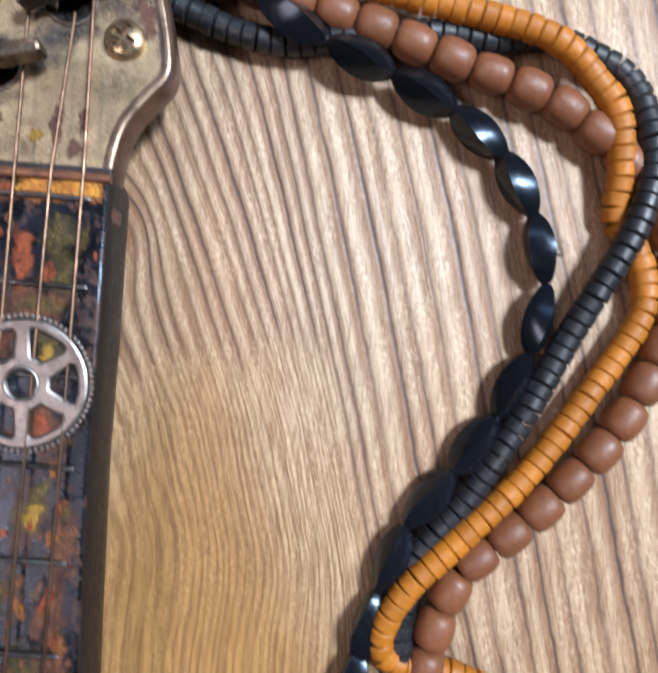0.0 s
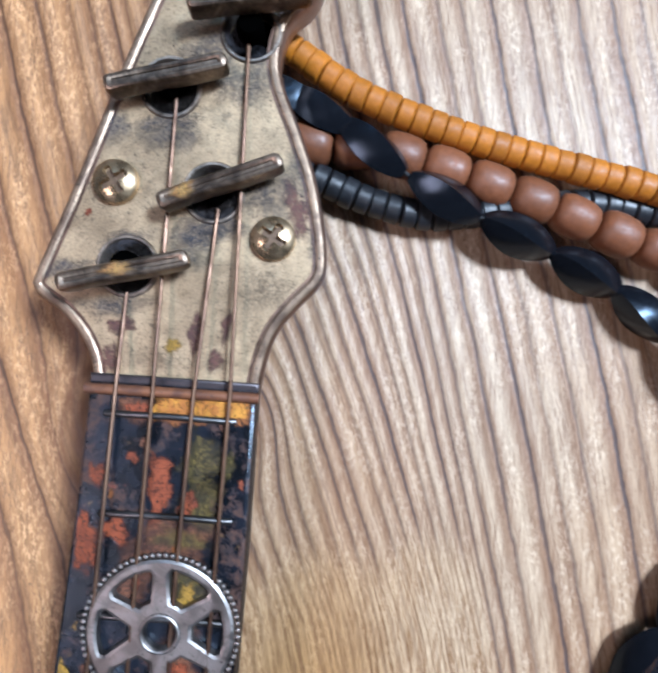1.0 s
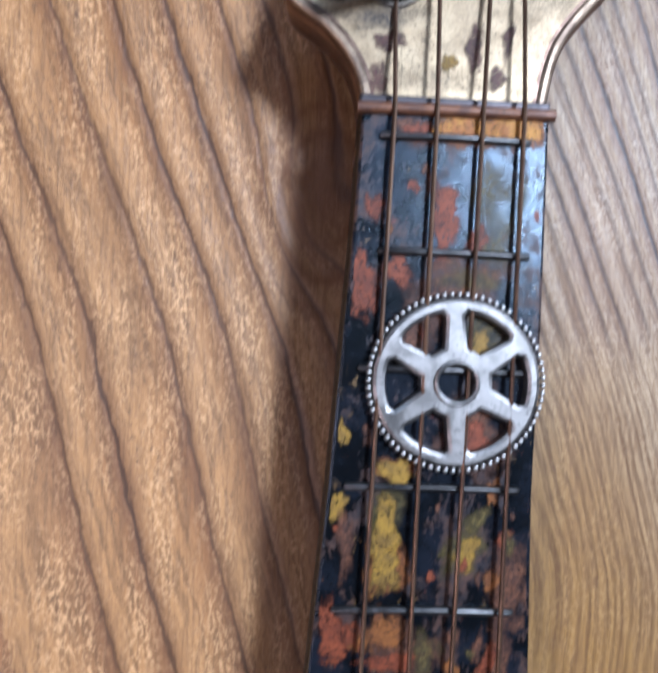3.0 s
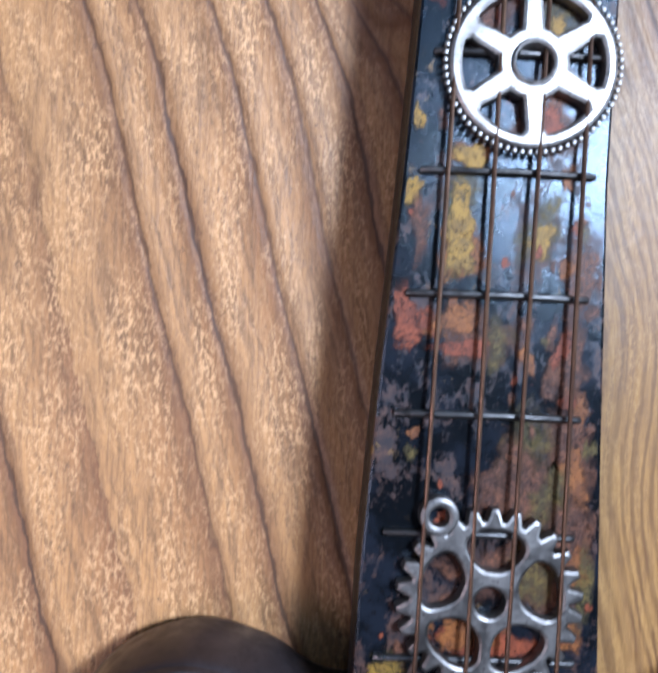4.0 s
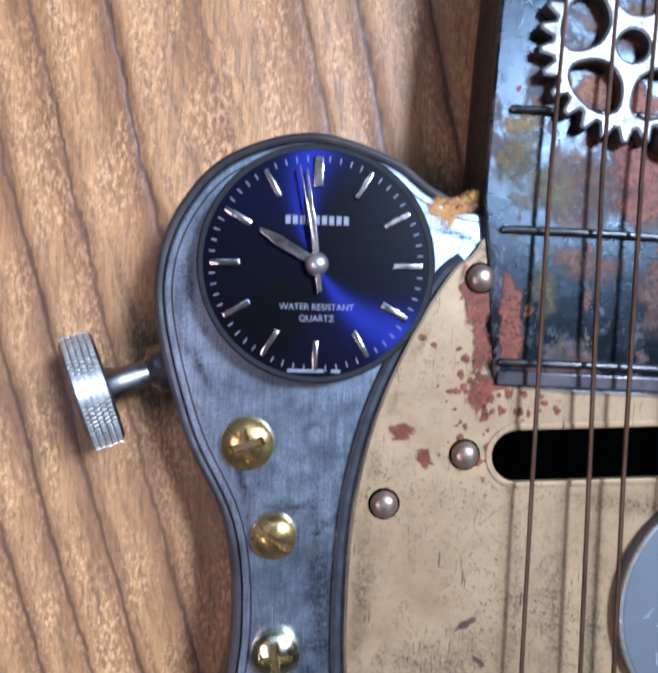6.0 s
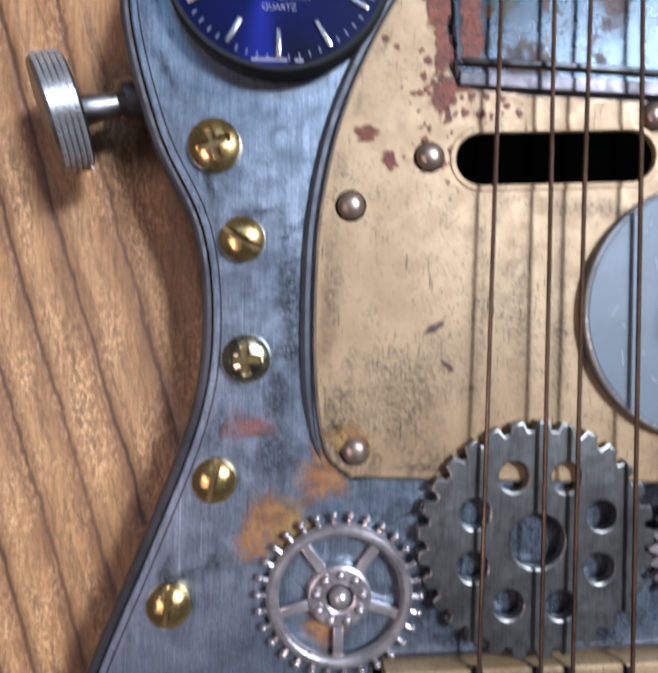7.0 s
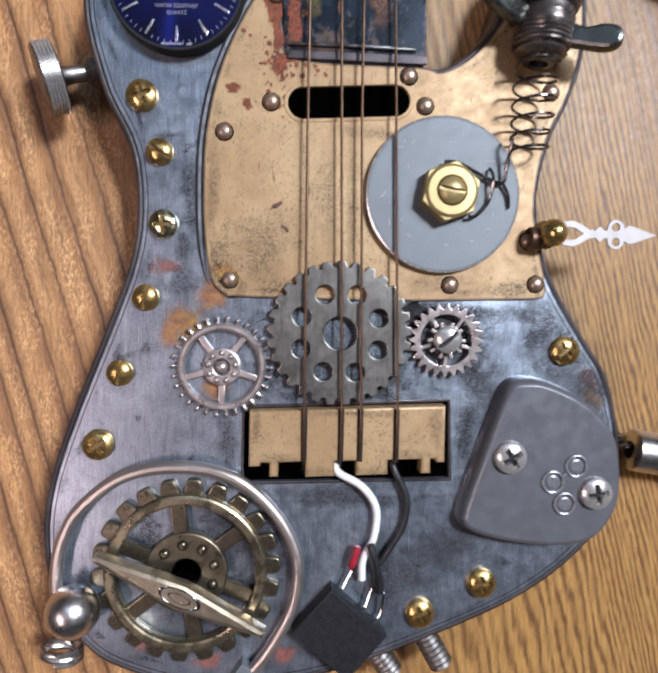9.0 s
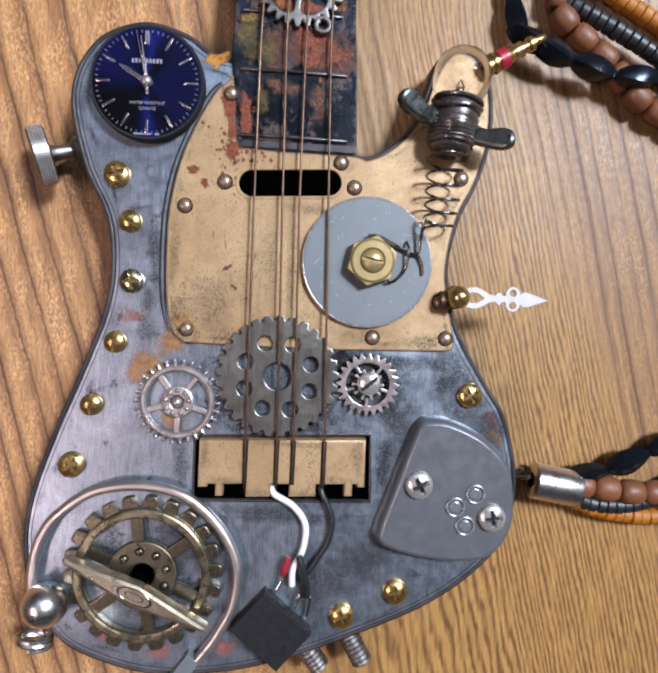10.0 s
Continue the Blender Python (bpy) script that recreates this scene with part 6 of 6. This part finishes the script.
part("spring_tail", tube(spline([(35.4, 46, 24.2), (35.2, 43.5, 23.6), (35.0, 40, 22.0), (34.4, 36.2, 21.2), (30.0, 37.6, 21.2), (24, 40.4, 21.4), (20.5, 40.6, 21.6)], 6, False), 0.45, 8), DARK_METAL, guitar, "hooked end of the spring")
part("spring_hook", tube(spline([(31.4, 39.6, 20.8), (32.0, 37, 22.2), (31.4, 32, 21.0), (28.6, 28.6, 21.0), (26.6, 28.2, 22)], 6, False), 0.4, 8), DARK_METAL, guitar)
part("spring_end", tube(spline([(34.4, 36.6, 21), (36.0, 33.6, 20.8), (36.4, 30.6, 20.4)], 5, False), 0.4, 8), DARK_METAL, guitar)
plug = part("plug", lathe([(0, 0), (2.9, 0), (2.9, 0.9), (2.3, 1.2), (2.3, 2.0), (3.0, 2.3), (3.0, 3.1), (2.4, 3.4), (2.4, 7.0), (2.2, 7.4), (2.2, 11.6), (1.6, 12.0), (1.4, 13.4), (2.1, 13.8), (2.1, 15.0), (1.2, 15.6), (1.0, 18.6), (0.7, 19.2), (0, 19.3)], 28),
            GOLD, guitar, "gold-plated plug", place(50.9, 88.9, 20.0, -59, -90))
part("red_band", lathe([(2.3, 3.8), (2.75, 4.0), (2.75, 6.8), (2.3, 7.0)], 28), RED_CAP, plug, "red ring")

# ---- brass ball and clock hand ----
pin = part("pin_ball", join(ball(3.2, 0, 0, 5.0, 24), lathe([(3.4, 0), (3.4, 0.4), (2.4, 1.0), (1.6, 3.4)], 24)), GOLD, guitar, "brass ball-headed pin", place(46.4, 24.9, GUARD, 0))
part("pin_collar", lathe([(2.4, -1.6), (2.8, -1.2), (2.8, 1.2), (2.4, 1.6)], 24), COPPER, pin, "", place(-3.4, -1.2, 2.0, 0, 0, 90))
HAND = [(0.5, 0), (1.6, 1.7), (3.4, 2.8), (5.6, 3.05), (7.6, 2.3), (9.6, 1.1), (11.2, 0.9), (12.0, 1.7), (12.7, 1.75), (13.3, 0.95), (14.2, 0.9), (14.4, 2.2), (15.2, 3.2), (16.4, 3.6), (17.6, 3.2), (18.4, 2.3), (18.6, 1.5), (19.6, 2.15), (21, 2.0), (27.0, 0)]
hand_loop = HAND + [(x, -y) for x, y in HAND[-2:0:-1]]
part("clock_hand", plate([hand_loop, [(2.6, 0.5), (4.4, 1.5), (6.2, 1.3), (8.2, 0), (6.2, -1.3), (4.4, -1.5), (2.6, -0.5)], circle(1.0, 18, 16.4, 1.75), circle(1.0, 18, 16.4, -1.75)], 0, 0.5, 0.1, True), IVORY, guitar, "white pierced clock hand", place(46.0, 24.9, GUARD + 3.8, 0.8, 0, 4))

# ---- studs at the lower edge, link and end cap ----
stud = part("threaded_stud", lathe([(0, 0)] + [(2.8 + (0.45 if k % 2 else 0), 0.75 * k) for k in range(18)] + [(2.3, 13.6), (0, 13.8)], 28), SILVER, guitar, "threaded steel stud", place(20.0, -74.5, 11.5, 30, 90))
again(stud, place(6.5, -78.5, 10.5, 35, 95))
part("link", torus(2.9, 0.75, 28, 8), DARK_METAL, guitar, "dark wire link", place(70.2, -27.2, 9.5, 20, 70))

# ---- bead strands ----
cap = thing("necklace_end_cap", "shiny silver tube that ends the bead strands", "end cap")
part("tube", lathe([(2.4, 0), (4.8, 0.1), (5.5, 0.5), (5.6, 1.2), (5.6, 14.2), (5.4, 14.8), (4.0, 14.9), (3.9, 12)], 40), POLISH, cap, "", place(77.4, -30.2, 6.0, -9, 0, 90))
part("loop", torus(2.5, 0.6, 28, 8), DARK_METAL, cap, "dark wire loop", place(74.6, -29.6, 6.0, 10, 75))


def along(points, n=24):
    """Points at even steps on a smooth line, as a function of the length."""
    line = [Vector(q) for q in spline(points, n, False)]
    lengths = [0.0]
    for a, b in zip(line, line[1:]):
        lengths.append(lengths[-1] + (b - a).length)

    def at(s):
        s = min(max(s, 0), lengths[-1] - 1e-6)
        i = int(np.searchsorted(lengths, s, side="right")) - 1
        f = (s - lengths[i]) / max(lengths[i + 1] - lengths[i], 1e-9)
        return line[i].lerp(line[i + 1], f)
    return at, lengths[-1]


def strand(name, label, points, bead_data, material, pitch, spin=0.0, wobble=0.0, angle=40, seed=1, tips=()):
    """A row of beads on a thread: each bead is a part."""
    rng = random.Random(seed)
    root = thing(name, label, "bead strand", "bead strands of the necklace")
    at, total = along(points)
    first = None
    spans = [(Vector(a), Vector(b)) for a, b in zip(tips, tips[1:])]
    start = 0.0
    if tips:
        start = min(np.arange(0, total, 0.5), key=lambda s: (at(s) - Vector(tips[-1])).length)
    spans += [(at(start + i * pitch), at(start + (i + 1) * pitch)) for i in range(int((total - start) / pitch))]
    for i, (a, b) in enumerate(spans):
        mid = (a + b) / 2
        q = (b - a).to_track_quat("Z", "Y")
        m = Matrix.LocRotScale(mid * MM, q, None) @ Matrix.Rotation(radians(spin * i + rng.uniform(-8, 8)), 4, "Z")
        m = m @ Matrix.Rotation(radians(rng.uniform(-wobble, wobble)), 4, "X") @ Matrix.Diagonal((*[rng.uniform(0.95, 1.04)] * 2, 1, 1))
        if first is None:
            first = part("bead", bead_data, material, root, at=m, angle=angle)
        else:
            ob = new("bead", first.data)
            ob.parent = root
            ob.matrix_basis = m
    part("thread", tube([tuple(at(s)) for s in np.linspace(0, total, 160)], 0.45, 6), BLACK, root, "dark thread")
    return root


def twist_bead(length, wide):
    """Four-sided, twisted, spindle-shaped bead: flat facets between sharp ridges."""
    verts, faces, k, m = [], [], 16, 4
    corners = [(0.72, 0.66), (-0.72, 0.66), (-0.72, -0.66), (0.72, -0.66)]
    n = 4 * m
    for i in range(k + 1):
        t = i / k
        r = wide * (0.30 + 0.70 * math.sin(math.pi * t) ** 0.72)
        tw = radians(28) * (t - 0.5)
        c, s_ = math.cos(tw), math.sin(tw)
        for j in range(n):
            (ax, ay), (bx, by), f = corners[j // m], corners[(j // m + 1) % 4], (j % m) / m
            x, y = ax + (bx - ax) * f, ay + (by - ay) * f
            puff = 1 + 0.10 * math.sin(math.pi * f)
            x, y = r * x * puff, r * y * puff
            verts.append((x * c - y * s_, x * s_ + y * c, (t - 0.5) * length))
    for i in range(k):
        faces += [(i * n + j, i * n + (j + 1) % n, (i + 1) * n + (j + 1) % n, (i + 1) * n + j) for j in range(n)]
    faces += [tuple(range(n))[::-1], tuple(range(k * n, (k + 1) * n))]
    return verts, faces


def disc_bead(r, h):
    return lathe([(0.6, -h / 2), (r - 0.3, -h / 2), (r, -h / 2 + 0.3), (r, h / 2 - 0.3), (r - 0.3, h / 2), (0.6, h / 2)], 20)


def barrel_bead(r, h):
    return lathe([(1.0, -h / 2), (r * 0.60, -h / 2), (r * 0.83, -h * 0.43), (r * 0.96, -h * 0.27), (r, 0), (r * 0.96, h * 0.27), (r * 0.83, h * 0.43), (r * 0.60, h / 2), (1.0, h / 2)], 22)


HEM_LINE = [(8, 269, 6.5), (16, 267.6, 6.8), (22.9, 264.4, 7.5), (35.4, 255.9, 8), (49.5, 249.3, 7.2), (62.9, 244.5, 5.5), (76, 238.6, 4.2), (86.1, 230.7, 4), (93.3, 219.3, 4), (97, 205.3, 4), (94.6, 191, 4), (88.5, 177.6, 4), (80.4, 166.2, 4), (71.6, 155, 4.2),
            (67.0, 140.5, 4.4), (63.8, 127.6, 4), (62.6, 116, 4), (65.0, 105.4, 6), (68.7, 102.2, 8.4), (79.6, 97.9, 8.6), (94.0, 94.3, 8.6), (109.0, 94.0, 8), (134, 78, 4), (146, 48, 4), (142, 8, 4), (126, -14, 5), (116, -19.5, 6), (104, -25.0, 6.4), (94, -29.0, 6), (84, -30.4, 6)]
ORANGE_LINE = [(4, 281, 5), (13.4, 277.5, 5), (26.5, 270.2, 5), (45.7, 264.3, 5), (65.8, 259.9, 5.6), (87.8, 255.0, 7.6), (96.5, 251.5, 7.8), (103.0, 246.2, 6.6), (108.0, 239.8, 6.6), (110.0, 229, 5.4), (110.2, 220, 3.4), (114.6, 214.6, 3.4), (117.4, 206.5, 3.6), (116.2, 198.6, 4),
               (107.1, 183.7, 4), (95.1, 166.3, 4.6), (80.4, 151.3, 6.0), (72.6, 143.4, 6.6), (68.6, 136, 6.2), (68.0, 130.4, 5), (71.4, 127.2, 4), (84, 125.0, 3.6), (100, 117.4, 3.6), (115, 109.4, 4), (127, 102, 4), (141, 88, 4), (158, 60, 4), (156, 4, 4), (138, -36, 3.6), (120, -41, 3.6), (106, -40.4, 3.6), (96, -38.0, 4.2), (86, -32.6, 5.4)]
BLACK_LINE = [(8, 258, 4), (18.7, 255.4, 4), (28.7, 252, 3.6), (40, 250, 3.4), (54, 252, 3.2), (70, 254.4, 3.2), (82.4, 253.6, 3.6), (94.5, 255.0, 4), (104, 251.8, 4), (110.6, 247.6, 4.8), (114.2, 239.0, 6.2), (115.6, 229.7, 7.0), (113.9, 220.9, 7.2), (110.6, 212.4, 7.0), (101.8, 194.7, 4.6), (94.2, 178.5, 4), (84.1, 161.2, 4), (74.4, 148.6, 4),
              (72, 134, 3.6), (74, 122, 3.6), (80, 116.2, 5), (92, 110.2, 6), (109.2, 101.2, 6), (128, 88, 5), (151, 54, 4), (150, 6, 4), (132, -28, 4), (114, -36.4, 4.4), (104, -37.6, 5), (95, -36.6, 5.2), (85, -32.4, 5.6)]
BROWN_LINE = [(6, 262.6, 5), (20, 260.6, 4.6), (30.5, 261.0, 4.4), (45.6, 257.7, 4.4), (62.7, 252.8, 4.4), (78.1, 247.8, 4.4), (93.5, 243.4, 4.1), (104, 237.6, 4.0), (113.5, 229.6, 4.0), (121, 219, 4.4), (124.4, 206, 4.4), (121.6, 195, 4.4), (114.6, 179, 4.4), (104.5, 166, 4.4), (93, 154.5, 4.4), (83.6, 146.8, 4.4), (79.0, 136, 4.4), (77, 124, 4.4),
              (75.4, 115.4, 4.4), (80.6, 109.6, 4.6), (92.6, 101.0, 4.6), (100.4, 92.0, 4.4), (108, 86.6, 4.4), (126, 77, 4.4), (139, 50, 4.4), (136, 6, 4.4), (131, -26, 4.4), (120, -32.8, 5.4), (110, -32.8, 6.4), (101, -31.7, 6.6), (93, -31.2, 6.4), (84, -30.4, 6.2)]
strand("hematite_strand", "strand of glossy black twisted hematite beads on the table", HEM_LINE, twist_bead(14.4, 3.85), HEMATITE, 14.5, spin=13, angle=40, seed=3, tips=HEM_LINE[:21])
strand("orange_strand", "strand of matt orange disc beads on the table", ORANGE_LINE, disc_bead(2.72, 2.85), ORANGE_BEAD, 2.95, spin=40, wobble=4, seed=4)
strand("black_strand", "strand of matt black disc beads on the table", BLACK_LINE, disc_bead(2.75, 2.65), BLACK_BEAD, 2.85, spin=40, wobble=5, seed=5)
strand("brown_strand", "strand of reddish-brown barrel beads on the table", BROWN_LINE, barrel_bead(3.9, 8.0), BROWN_BEAD, 8.3, spin=40, wobble=4, seed=6)

drop = thing("clear_drop", "small clear glossy drop of glue stuck on the wood", "glue drop")
part("drop", shifted(ball(1.7, 0, 0, 0, 16, 0.5), 101.0, 213.6, 0.3), GLASS, drop)
